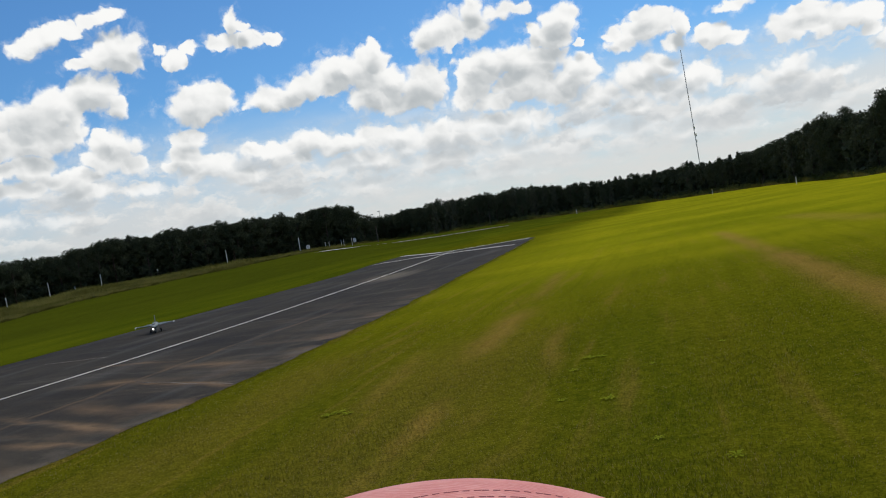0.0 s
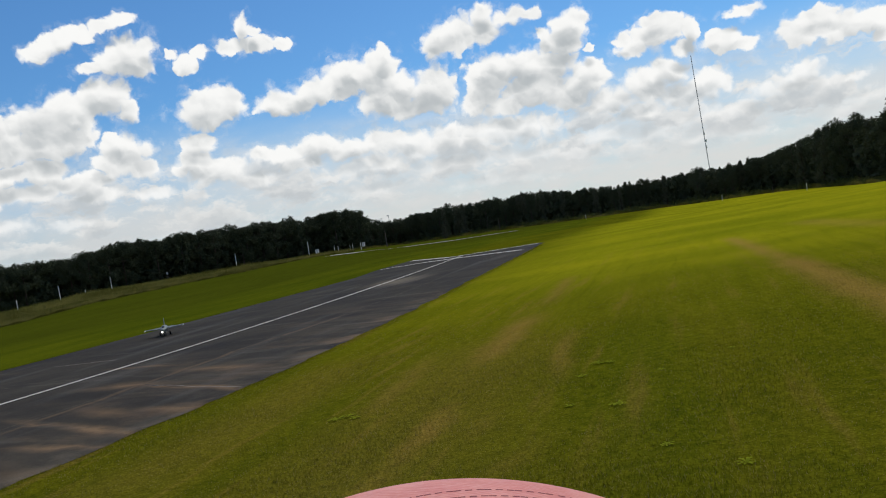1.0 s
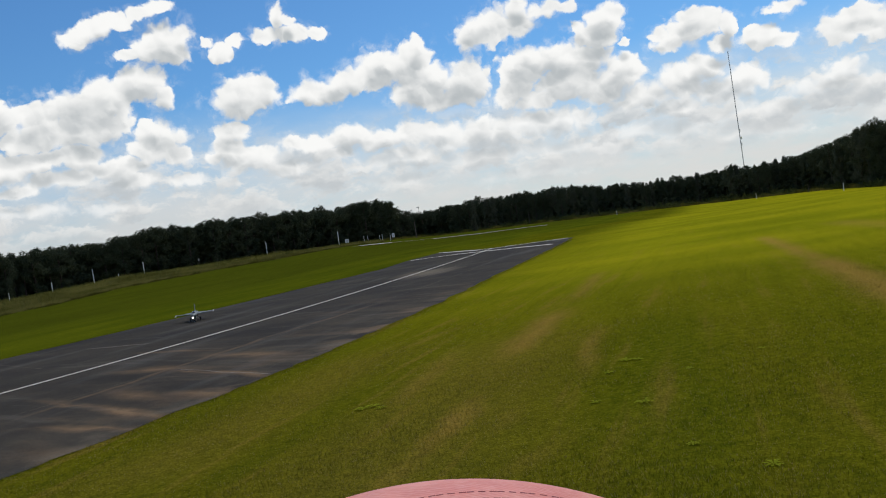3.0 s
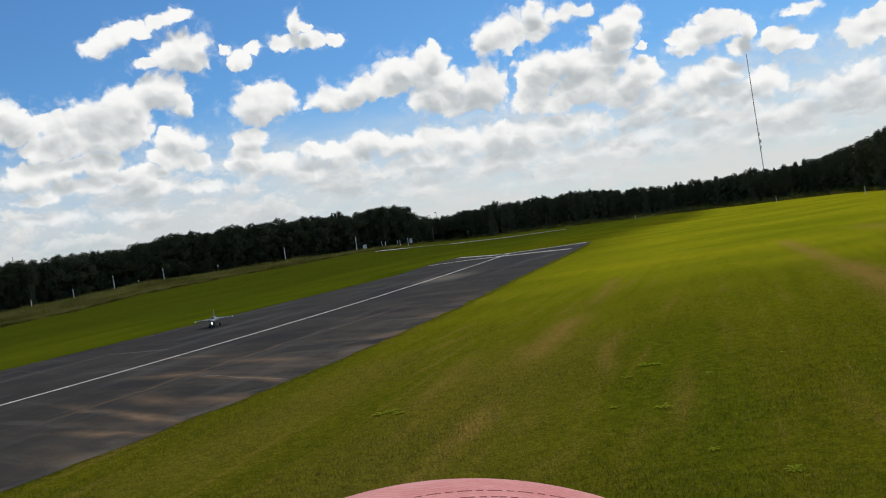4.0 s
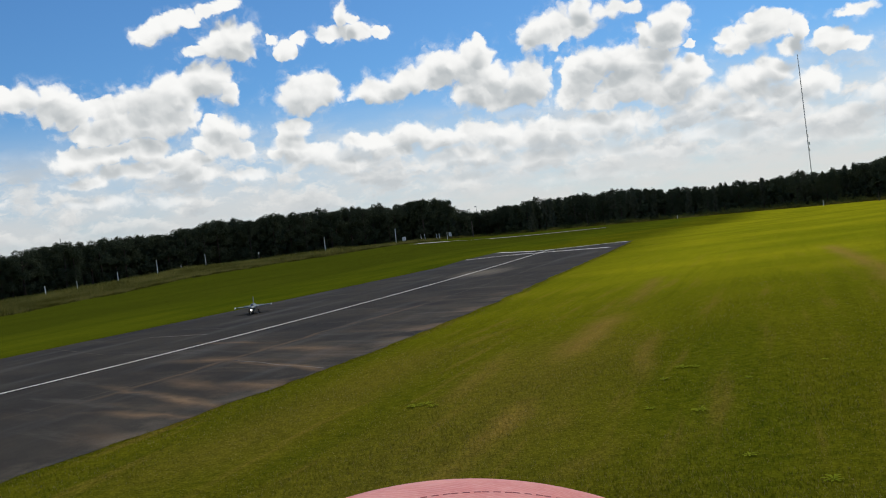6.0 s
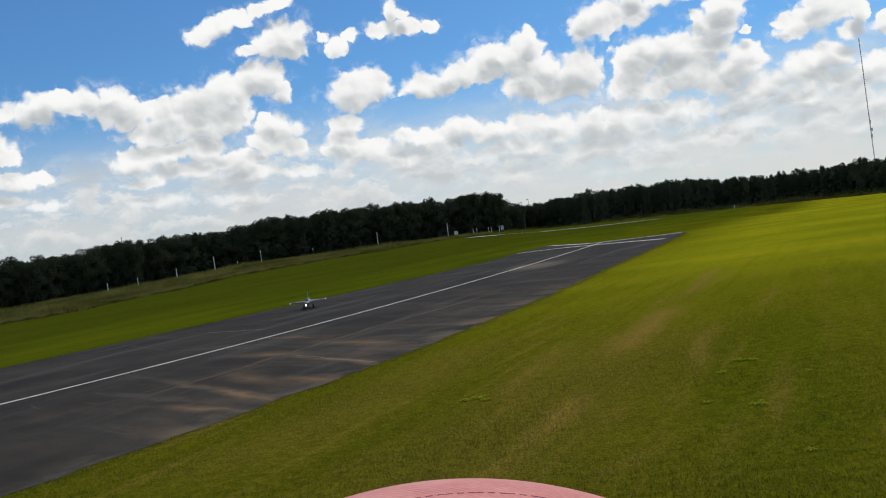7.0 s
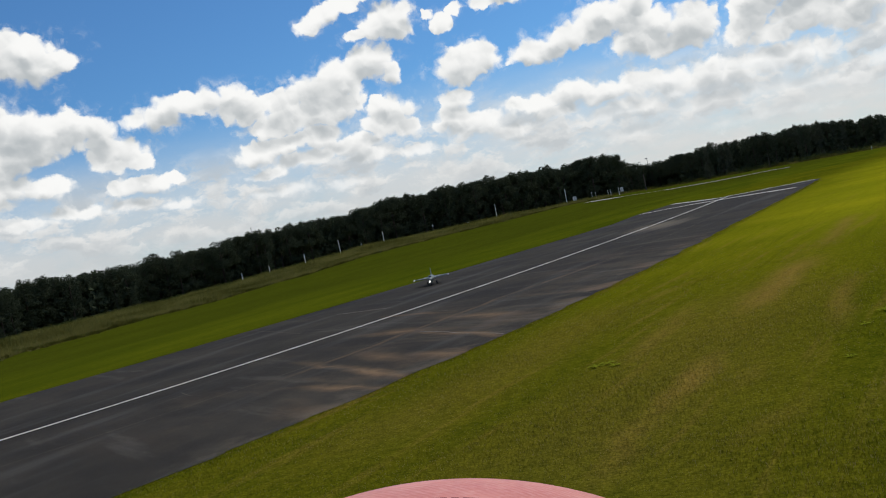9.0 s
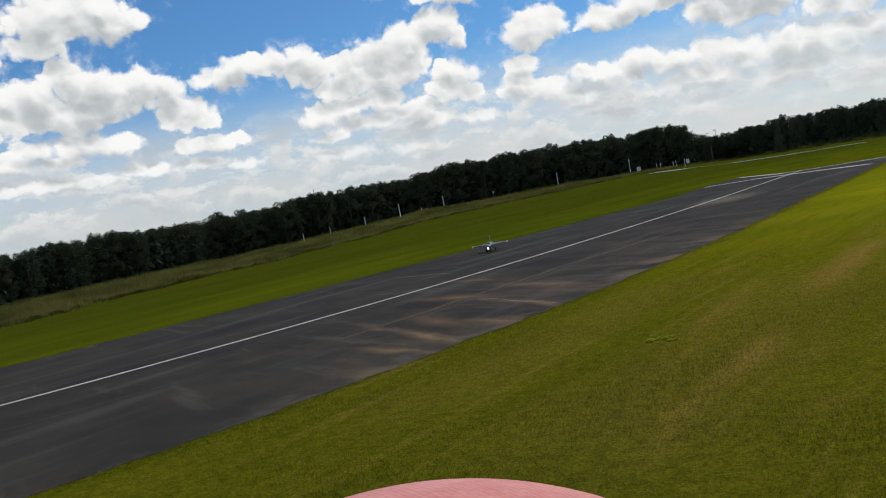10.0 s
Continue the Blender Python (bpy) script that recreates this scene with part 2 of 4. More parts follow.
def build_sky():
    world = bpy.data.worlds.new("sky")
    scene.world = world
    world.use_nodes = True
    b = Nodes(world.node_tree)
    out = b.add("ShaderNodeOutputWorld")
    sky = b.add("ShaderNodeTexSky", sky_type="NISHITA", sun_disc=False, sun_elevation=radians(SUN_EL), sun_rotation=radians(SUN_AZ),
                air_density=1.0, dust_density=0.3, ozone_density=3.0)
    blue = b.vec("MULTIPLY", sky.outputs[0], (0.53 * SKY, 0.90 * SKY, 1.20 * SKY))
    d = b.vec("NORMALIZE", b.add("ShaderNodeTexCoord").outputs["Generated"])
    x, y, z = b.split(d)
    az = b.math("MULTIPLY", b.math("ARCTAN2", x, y), 180 / math.pi)
    el = b.math("MULTIPLY", b.math("ARCSINE", z), 180 / math.pi)
    at = b.xyz(az, el)

    # the sky out of view goes on with broken cloud
    wide = b.noise(b.vec("MULTIPLY", d, (1.0, 1.0, 1.8)), 3.2, 6.0, 0.6)
    clouds = b.mix(b.step(wide, 0.60, 0.75), (0.92, 0.92, 0.91), (0.54, 0.57, 0.60))
    plain = b.add("ShaderNodeBackground")
    b.put(plain.inputs[0], b.mix(b.step(wide, 0.50, 0.60), veiled(b, az, el, blue, wide), clouds))
    shader = plain.outputs[0]
    # the clouds' common relief: bulges of two sizes, and torn edges
    mid = (0.5, 0.5, 0.5)
    soft = b.vec("ADD", at, b.vec("SCALE", b.vec("SUBTRACT", b.noise(at, 0.42, 2.0, 0.5, colour=True), mid), scale=1.0))
    bent = b.vec("ADD", soft, b.vec("SCALE", b.vec("SUBTRACT", b.noise(at, 1.7, 4.0, 0.58, colour=True), mid), scale=0.62))
    fine = b.math("SUBTRACT", b.noise(bent, 1.3, 7.0, 0.66), 0.5)
    big, small = lobe(b, bent, 0.48), lobe(b, bent, 1.3)
    light = b.vec("ADD", bent, (0.14, 0.32, 0.0))
    lit = b.math("MULTIPLY", b.math("SUBTRACT", big, lobe(b, light, 0.48)), 1.25)
    lit = b.math("ADD", lit, b.math("MULTIPLY", b.math("SUBTRACT", small, lobe(b, b.vec("ADD", bent, (0.06, 0.14, 0.0)), 1.3)), 0.42))
    relief = b.math("ADD", lit, b.math("MULTIPLY", fine, 0.12))
    rough = b.math("ADD", b.math("ADD", b.math("MULTIPLY", big, 0.40), b.math("MULTIPLY", small, 0.36)), b.math("MULTIPLY", fine, 0.46))
    body = b.noise(soft, 0.33, 3.0, 0.55)
    torn = b.step(b.noise(bent, 0.75, 6.0, 0.68), 0.46, 0.76, 0.0, 0.5)
    # rows of small puffs low over the horizon
    low = b.noise(b.vec("MULTIPLY", at, (0.5, 1.4, 1.0)), 0.35, 5.0, 0.6)
    rows = b.vec("MULTIPLY", bent, (0.40, 0.95, 1.0))
    puffs = b.noise(rows, 0.6, 5.0, 0.58)
    over = b.noise(b.vec("ADD", rows, (0.05, 0.45, 0.0)), 0.6, 3.0, 0.5)
    band = b.math("MULTIPLY", b.step(el, 9.0, 5.5), b.step(el, 1.6, 4.0))
    far = b.mix(b.math("MULTIPLY", b.math("MULTIPLY", b.step(puffs, 0.44, 0.56), band), 0.85), veiled(b, az, el, blue, low),
                b.mix(b.step(over, 0.42, 0.66), (0.80, 0.80, 0.785), (0.53, 0.56, 0.58)))
    bounds = (-52.0, -36.0, -30.0, -24.0, -18.0, -13.0, -7.0, -1.0, 5.0, 11.0, 17.0, 23.0, 40.0)
    for first, last in zip(bounds, bounds[1:]):
        g = b.add("ShaderNodeGroup", node_tree=sky_sector(first, last))
        for k, v in enumerate((bent, soft, rough, relief, body, torn, far)):
            b.put(g.inputs[k], v)
        inside = b.math("MULTIPLY", b.math("MULTIPLY", b.math("GREATER_THAN", az, first), b.math("LESS_THAN", az, last)), b.math("LESS_THAN", el, 24.0))
        m = b.add("ShaderNodeMixShader")
        b.put(m.inputs[0], inside)
        b.put(m.inputs[1], shader)
        b.put(m.inputs[2], g.outputs[0])
        shader = m.outputs[0]
    b.put(out.inputs[0], shader)
    world.cycles.sampling_method = "NONE"


build_sky()
sun = new("sun", bpy.data.lights.new("sun", "SUN"))
sun.data.energy, sun.data.angle, sun.data.color = 1.75, radians(0.53), (1.0, 0.93, 0.82)
sun_way = Vector((math.sin(radians(SUN_AZ)) * math.cos(radians(SUN_EL)), math.cos(radians(SUN_AZ)) * math.cos(radians(SUN_EL)), math.sin(radians(SUN_EL))))
sun.matrix_world = look(sun_way * 60, (0, 0, 0))

# ---- materials ----
def material(name, rough=0.8, metal=0.0, spec=0.3):
    m = bpy.data.materials.new(name)
    m.use_nodes = True
    b = Nodes(m.node_tree)
    out, p = b.add("ShaderNodeOutputMaterial"), b.add("ShaderNodeBsdfPrincipled")
    b.put(out.inputs[0], p.outputs[0])
    p.inputs["Roughness"].default_value, p.inputs["Metallic"].default_value = rough, metal
    p.inputs["Specular IOR Level"].default_value = spec
    return m, b, p


def bump(b, p, height, strength, distance):
    n = b.add("ShaderNodeBump")
    n.inputs["Strength"].default_value, n.inputs["Distance"].default_value = strength, distance
    b.put(n.inputs["Height"], height)
    b.put(p.inputs["Normal"], n.outputs[0])


def simple(name, low, high, scale, rough=0.7, metal=0.0, spec=0.3, rise=0.0, detail=5.0):
    """A colour that wavers between two tones by a grain and a broader stain."""
    m, b, p = material(name, rough, metal, spec)
    at = b.add("ShaderNodeTexCoord").outputs["Object"]
    grain, stain = b.noise(at, scale, detail, 0.6), b.noise(at, scale * 0.13, 3.0)
    f = b.math("ADD", b.math("MULTIPLY", grain, 0.6), b.math("MULTIPLY", stain, 0.4))
    b.put(p.inputs["Base Color"], b.mix(b.step(f, 0.32, 0.68), low, high))
    b.put(p.inputs["Roughness"], b.step(stain, 0.3, 0.7, rough - 0.08, min(1.0, rough + 0.08)))
    if rise:
        bump(b, p, grain, 0.6, rise)
    return m


def line_mask(b, at, a, c, width, soft):
    """1 on a straight strip from a to c on the ground, 0 away from it."""
    ax, ay, cx, cy = *a, *c
    long = math.hypot(cx - ax, cy - ay)
    ux, uy = (cx - ax) / long, (cy - ay) / long
    rel = b.vec("SUBTRACT", at, (ax, ay, 0.0))
    along, across = b.vec("DOT_PRODUCT", rel, (ux, uy, 0.0)), b.vec("DOT_PRODUCT", rel, (uy, -ux, 0.0))
    m = b.step(b.math("ABSOLUTE", across), width + soft, width - soft)
    ends = b.step(b.math("ABSOLUTE", b.math("SUBTRACT", along, long / 2)), long / 2 + 1.2, long / 2 - 1.2)
    return b.math("MULTIPLY", m, ends)


# the mown field's own direction: along the runway
ALONG = Vector((0.343, 0.939, 0.0))


def turf_colour(b):
    at = b.add("ShaderNodeNewGeometry").outputs["Position"]
    u = b.vec("DOT_PRODUCT", at, (ALONG.y, -ALONG.x, 0.0))
    v = b.vec("DOT_PRODUCT", at, (ALONG.x, ALONG.y, 0.0))
    lane = b.xyz(u, b.math("MULTIPLY", v, 0.16))
    broad, tuft, fine = b.noise(at, 0.11, 4.0, 0.55), b.noise(at, 1.6, 5.0, 0.6), b.noise(at, 34.0, 4.0, 0.7)
    mown = b.noise(lane, 0.95, 4.0, 0.6)
    close = b.step(b.vec("LENGTH", at), 34.0, 12.0, 0.25, 1.0)
    green = b.mix(b.step(broad, 0.35, 0.65), (0.066, 0.079, 0.004), (0.106, 0.113, 0.005))
    green = b.mix(b.math("MULTIPLY", b.step(tuft, 0.45, 0.72), 0.6), green, (0.040, 0.056, 0.004))
    green = b.mix(b.math("MULTIPLY", b.math("MULTIPLY", b.step(mown, 0.40, 0.62), close), b.step(u, -16.5, -18.0, 0.55, 0.15)), green, (0.128, 0.114, 0.010))
    # greener turf beyond the runway, its cloud shade put into the colour
    green = b.mix(b.math("MULTIPLY", b.step(u, -16.5, -19.0), 0.75), green, b.mix(b.step(b.noise(b.xyz(b.math("MULTIPLY", u, 0.30), b.math("MULTIPLY", v, 0.07)), 1.0, 4.0, 0.55), 0.30, 0.70), (0.042, 0.062, 0.004), (0.094, 0.110, 0.006)))
    # sunlight on the open side, put into the colour as well
    green = b.mix(b.math("MULTIPLY", b.step(u, 2.0, 12.0), 0.85), green, b.mix(broad, (0.185, 0.190, 0.004), (0.255, 0.242, 0.006)))
    # more cloud shade painted in further out towards the woods
    green = b.mix(b.math("MULTIPLY", b.step(b.math("ADD", u, b.math("MULTIPLY", mown, 8.0)), -17.0, -30.0), 0.70), green, (0.046, 0.056, 0.005))
    # the open field further off: dry yellow-green, its sunlit brightness put into the colour
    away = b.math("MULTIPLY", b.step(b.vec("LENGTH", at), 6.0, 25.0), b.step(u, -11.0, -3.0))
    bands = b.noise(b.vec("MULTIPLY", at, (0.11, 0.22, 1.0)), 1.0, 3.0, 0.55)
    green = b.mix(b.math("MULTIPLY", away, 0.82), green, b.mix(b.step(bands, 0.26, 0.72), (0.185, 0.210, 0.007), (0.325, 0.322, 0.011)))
    # a lusher, greener lane beside the dry ones
    lush = b.math("MULTIPLY", line_mask(b, at, (1.5, 5.5), (3.6, 13.0), 0.55, 0.45), 0.35)
    green = b.mix(lush, green, (0.052, 0.086, 0.004))
    # dry, straw-coloured wheel lanes and scuffs beside the runway
    wob = b.vec("ADD", at, b.vec("SCALE", b.vec("SUBTRACT", b.noise(at, 1.1, 3.0, 0.6, colour=True), (0.5, 0.5, 0.5)), scale=0.45))
    dry = None
    for a, c, w, soft, k in (((4.6, 21.8), (2.9, 16.5), 0.12, 0.20, 0.55), ((2.3, 14.8), (0.9, 10.8), 0.22, 0.26, 0.85), ((2.35, 12.0), (1.6, 9.2), 0.10, 0.14, 0.6),
                             ((0.4, 14.6), (-0.6, 12.9), 0.08, 0.16, 0.5), ((0.4, 12.1), (-0.5, 8.9), 0.14, 0.20, 0.55), ((0.35, 8.5), (-0.2, 6.8), 0.16, 0.20, 0.9),
                             ((-0.2, 6.9), (-0.6, 5.4), 0.14, 0.20, 0.6), ((0.5, 7.2), (0.7, 7.8), 0.10, 0.15, 0.5), ((0.45, 5.9), (0.65, 6.2), 0.10, 0.14, 0.5),
                             ((10.6, 25.8), (7.9, 16.6), 0.16, 0.24, 0.7), ((8.0, 16.9), (5.4, 8.2), 0.26, 0.26, 0.95), ((14.0, 28.0), (12.5, 20.0), 0.40, 0.40, 0.3),
                             ((-1.0, 5.1), (1.5, 12.8), 0.75, 0.70, 0.22), ((-3.0, 7.1), (-0.6, 13.3), 0.50, 0.60, 0.25)):
        m = b.math("MULTIPLY", line_mask(b, wob, a, c, w * 1.15, soft * 1.2), min(1.0, k * 1.15))
        dry = m if dry is None else b.math("MAXIMUM", dry, m)
    broken = b.math("MULTIPLY", dry, b.step(b.noise(lane, 2.6, 6.0, 0.7), 0.18, 0.44))
    # narrow mower lines
    comb = b.noise(b.xyz(b.math("MULTIPLY", u, 3.2), b.math("MULTIPLY", v, 0.22)), 1.0, 5.0, 0.62)
    beside = b.math("MULTIPLY", b.step(u, 4.0, -1.0, 0.35, 1.0), b.step(u, -12.0, -9.0))
    scuff = b.math("MULTIPLY", b.math("MULTIPLY", b.step(comb, 0.52, 0.70), close), b.math("MULTIPLY", beside, 0.42))
    bare = b.math("MAXIMUM", broken, scuff)
    c = b.mix(b.math("MULTIPLY", b.math("MULTIPLY", b.step(comb, 0.50, 0.36), close), 0.28), green, (0.050, 0.066, 0.004))
    c = b.mix(b.math("MULTIPLY", bare, b.step(fine, 0.30, 0.58, 0.45, 1.0)), c, (0.340, 0.205, 0.060))
    clump = b.noise(at, 8.0, 4.0, 0.65)
    speck = b.mix(b.step(clump, 0.30, 0.70, 0.0, 0.5), b.mix(0.5, c, (0.036, 0.046, 0.003)), b.mix(0.5, c, (0.20, 0.19, 0.012)))
    c = b.mix(close, c, speck)
    grain = b.step(fine, 0.34, 0.66)
    c = b.mix(b.step(u, -17.0, -14.0), c, b.mix(1.0, c, (1.14, 1.08, 0.98), "MULTIPLY"))
    return b.mix(0.45, c, b.mix(grain, (0.20, 0.20, 0.20), (0.86, 0.86, 0.84)), "OVERLAY"), tuft, fine, at


def build_turf(name):
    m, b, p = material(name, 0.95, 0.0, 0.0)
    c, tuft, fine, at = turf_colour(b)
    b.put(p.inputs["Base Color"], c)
    h = b.math("ADD", b.math("MULTIPLY", tuft, 0.6), b.math("MULTIPLY", b.noise(at, 60.0, 3.0, 0.7), 0.5))
    bump(b, p, h, 0.6, 0.025)
    return m


def build_asphalt():
    m, b, p = material("asphalt", 0.9, 0.0, 0.05)
    at = b.add("ShaderNodeNewGeometry").outputs["Position"]
    u = b.vec("DOT_PRODUCT", at, (ALONG.y, -ALONG.x, 0.0))
    v = b.vec("DOT_PRODUCT", at, (ALONG.x, ALONG.y, 0.0))
    sweep = b.xyz(b.math("MULTIPLY", b.vec("DOT_PRODUCT", at, (0.75, -0.66, 0.0)), 0.28), b.vec("DOT_PRODUCT", at, (0.66, 0.75, 0.0)))
    run = b.xyz(u, b.math("MULTIPLY", v, 0.12))
    grit, patch = b.noise(at, 90.0, 3.0, 0.7), b.noise(at, 0.35, 4.0, 0.6)
    c = b.mix(b.step(patch, 0.3, 0.7), (0.0245, 0.0218, 0.0178), (0.055, 0.0485, 0.038))
    c = b.mix(b.math("MULTIPLY", b.step(b.noise(run, 0.9, 5.0, 0.6), 0.50, 0.72), 0.35), c, (0.115, 0.110, 0.102))
    # rusty dust swept across the surface, more of it towards the near edge
    near = b.math("MULTIPLY", b.step(b.math("ADD", u, b.math("MULTIPLY", b.noise(at, 0.3, 3.0), 2.0)), -11.5, -7.0, 0.06, 0.38), b.math("MULTIPLY", b.step(v, 28.5, 16.5, 0.2, 1.0), b.step(v, 5.0, 8.8, 0.08, 1.0)))
    dust = b.step(b.noise(sweep, 0.75, 7.0, 0.66), 0.43, 0.66)
    tint = b.noise(at, 0.55, 3.0, 0.6)
    c = b.mix(b.math("MULTIPLY", dust, near), c, b.mix(b.step(tint, 0.42, 0.60), (0.128, 0.103, 0.074), (0.190, 0.128, 0.078)))
    # dust gathered along the worn seams and scrapes
    bent = b.vec("ADD", at, b.vec("SCALE", b.vec("SUBTRACT", b.noise(at, 0.9, 4.0, 0.6, colour=True), (0.5, 0.5, 0.5)), scale=0.5))
    gathered = None
    for a, e, w, soft, k in (((-5.6, 16.0), (-4.4, 15.0), 0.10, 0.35, 0.6), ((-4.4, 14.9), (-2.4, 12.6), 0.02, 0.14, 0.8), ((-6.1, 19.0), (-4.7, 17.7), 0.05, 0.20, 0.45),
                             ((-3.9, 16.2), (-2.6, 14.9), 0.06, 0.30, 0.6), ((-3.5, 12.0), (-2.75, 11.5), 0.12, 0.35, 0.7), ((-4.7, 13.0), (-4.0, 12.1), 0.10, 0.30, 0.5),
                             ((-6.1, 13.5), (-4.7, 11.9), 0.02, 0.16, 0.6), ((-4.7, 11.9), (-3.4, 10.4), 0.04, 0.20, 0.8), ((-4.9, 10.8), (-3.4, 9.8), 0.03, 0.18, 0.7),
                             ((-4.3, 9.2), (-3.7, 8.6), 0.10, 0.30, 0.6), ((-5.7, 12.5), (-3.2, 19.0), 0.02, 0.14, 0.4), ((-3.2, 19.0), (-1.3, 22.7), 0.02, 0.12, 0.4)):
        streak = b.math("MULTIPLY", line_mask(b, bent, a, e, w, soft), k)
        gathered = streak if gathered is None else b.math("MAXIMUM", gathered, streak)
    gathered = b.math("MULTIPLY", gathered, b.step(b.noise(sweep, 2.2, 5.0, 0.65), 0.30, 0.58, 0.2, 1.0))
    c = b.mix(b.math("MULTIPLY", gathered, 1.6, clamp=True), c, (0.270, 0.170, 0.090))
    # sandy dust washed against the near edge
    rim = b.math("MULTIPLY", b.step(b.math("ADD", u, b.math("MULTIPLY", b.noise(at, 1.3, 4.0, 0.6), 1.2)), -7.2, -5.8), b.step(b.noise(at, 0.8, 5.0, 0.65), 0.46, 0.62, 0.0, 0.7))
    c = b.mix(rim, c, b.mix(b.step(tint, 0.42, 0.60), (0.150, 0.125, 0.092), (0.200, 0.138, 0.086)))
    pale = b.step(b.noise(b.vec("ADD", b.vec("MULTIPLY", sweep, (0.8, 1.5, 1.0)), (31.0, 7.0, 0.0)), 0.9, 6.0, 0.62), 0.57, 0.70)
    c = b.mix(b.math("MULTIPLY", pale, 0.22), c, (0.16, 0.145, 0.125))
    # sand blown over the line further down
    away = b.vec("LENGTH", b.vec("MULTIPLY", b.vec("SUBTRACT", at, (0.2, 35.8, 0.0)), (0.36, 0.26, 0.0)))
    sand = b.math("MULTIPLY", b.step(b.math("ADD", away, b.math("MULTIPLY", b.noise(run, 1.2, 5.0, 0.65), 1.4)), 1.5, 0.8), 0.7)
    c = b.mix(sand, c, (0.190, 0.158, 0.110))
    c = b.mix(0.45, c, b.mix(b.step(grit, 0.32, 0.68), (0.25, 0.25, 0.25), (0.78, 0.78, 0.78)), "OVERLAY")
    b.put(p.inputs["Base Color"], c)
    b.put(p.inputs["Roughness"], b.step(patch, 0.3, 0.7, 0.82, 0.95))
    bump(b, p, b.math("ADD", grit, b.math("MULTIPLY", patch, 2.0)), 0.35, 0.01)
    return m


def build_leaves(name, low, high, through=0.25, patchy=0.0):
    m, b, p = material(name, 0.9, 0.0, 0.0)
    at = b.add("ShaderNodeNewGeometry")
    o = b.add("ShaderNodeObjectInfo")
    f = b.math("ADD", b.math("MULTIPLY", at.outputs["Random Per Island"], 0.7), b.math("MULTIPLY", o.outputs["Random"], 0.3))
    if patchy:
        # stands of greener and of drier growth
        stand = b.step(b.noise(at.outputs["Position"], 0.16, 4.0, 0.6), 0.36, 0.64)
        f = b.math("ADD", b.math("MULTIPLY", f, 1.0 - patchy), b.math("MULTIPLY", stand, patchy))
    c = b.mix(f, low, high)
    b.put(p.inputs["Base Color"], c)
    t, mix = b.add("ShaderNodeBsdfTranslucent"), b.add("ShaderNodeMixShader")
    b.put(t.inputs[0], c)
    mix.inputs[0].default_value = through
    b.put(mix.inputs[1], p.outputs[0])
    b.put(mix.inputs[2], t.outputs[0])
    out = [n for n in m.node_tree.nodes if n.type == "OUTPUT_MATERIAL"][0]
    b.put(out.inputs[0], mix.outputs[0])
    return m


def build_blades(name):
    m, b, p = material(name, 0.8, 0.0, 0.05)
    c, tuft, fine, at = turf_colour(b)
    r = b.add("ShaderNodeNewGeometry").outputs["Random Per Island"]
    c = b.mix(0.5, c, b.mix(r, (0.40, 0.42, 0.40), (0.97, 0.95, 0.86)), "OVERLAY")
    c = b.mix(b.step(r, 0.80, 0.86, 0.0, 0.75, smooth=False), c, (0.30, 0.245, 0.095))
    b.put(p.inputs["Base Color"], c)
    t, mix = b.add("ShaderNodeBsdfTranslucent"), b.add("ShaderNodeMixShader")
    b.put(t.inputs[0], c)
    mix.inputs[0].default_value = 0.65
    b.put(mix.inputs[1], p.outputs[0])
    b.put(mix.inputs[2], t.outputs[0])
    out = [n for n in m.node_tree.nodes if n.type == "OUTPUT_MATERIAL"][0]
    b.put(out.inputs[0], mix.outputs[0])
    return m


TURF = build_turf("turf")
BLADE = build_blades("grass_blades")
ASPHALT = build_asphalt()
PAINT = simple("road_paint", (0.80, 0.69, 0.52), (0.97, 0.94, 0.88), 9.0, 0.7)
PINE = build_leaves("pine_needles", (0.074, 0.082, 0.055), (0.115, 0.126, 0.080), 0.12)
LEAF = build_leaves("broad_leaves", (0.046, 0.056, 0.034), (0.080, 0.094, 0.054), 0.12)
BUSH = build_leaves("shrub_leaves", (0.045, 0.060, 0.016), (0.115, 0.128, 0.042), 0.2)
TALL = build_leaves("tall_grass", (0.052, 0.058, 0.008), (0.245, 0.215, 0.062), 0.42, 0.6)
# blade colour darkened to give the shade along the mown edge
EDGE_SHADE = build_leaves("rank_grass", (0.048, 0.048, 0.008), (0.100, 0.092, 0.020), 0.25)
WEED = build_leaves("weed_leaves", (0.20, 0.24, 0.012), (0.33, 0.37, 0.030), 0.4)
BARK = simple("bark", (0.035, 0.026, 0.019), (0.085, 0.064, 0.048), 9.0, 0.9, rise=0.02)
GRAVEL = simple("gravel", (0.30, 0.27, 0.22), (0.52, 0.48, 0.41), 3.0, 0.9, rise=0.02)
WHITE = simple("white_paint", (0.62, 0.62, 0.59), (0.82, 0.82, 0.80), 5.0, 0.5)
GREY_STEEL = simple("galvanised_steel", (0.22, 0.23, 0.24), (0.38, 0.39, 0.40), 6.0, 0.5, 0.6)
DARK_WOOD = simple("weathered_wood", (0.06, 0.05, 0.04), (0.14, 0.12, 0.10), 8.0, 0.9)


# ---- building helpers ----
def mesh_from(name, verts, faces, mat=None, smooth=False):
    me = bpy.data.meshes.new(name)
    if isinstance(verts, np.ndarray):
        # many loose triangles: fill the arrays at once
        n, k = len(verts), len(faces)
        me.vertices.add(n)
        me.vertices.foreach_set("co", verts.astype(np.float32).ravel())
        me.loops.add(k * 3)
        me.loops.foreach_set("vertex_index", faces.astype(np.int32).ravel())
        me.polygons.add(k)
        me.polygons.foreach_set("loop_start", np.arange(0, k * 3, 3, dtype=np.int32))
        me.update(calc_edges=True)
    else:
        me.from_pydata(verts, [], faces)
    if mat:
        me.materials.append(mat)
    if smooth:
        me.shade_smooth()
    me.update()
    return me


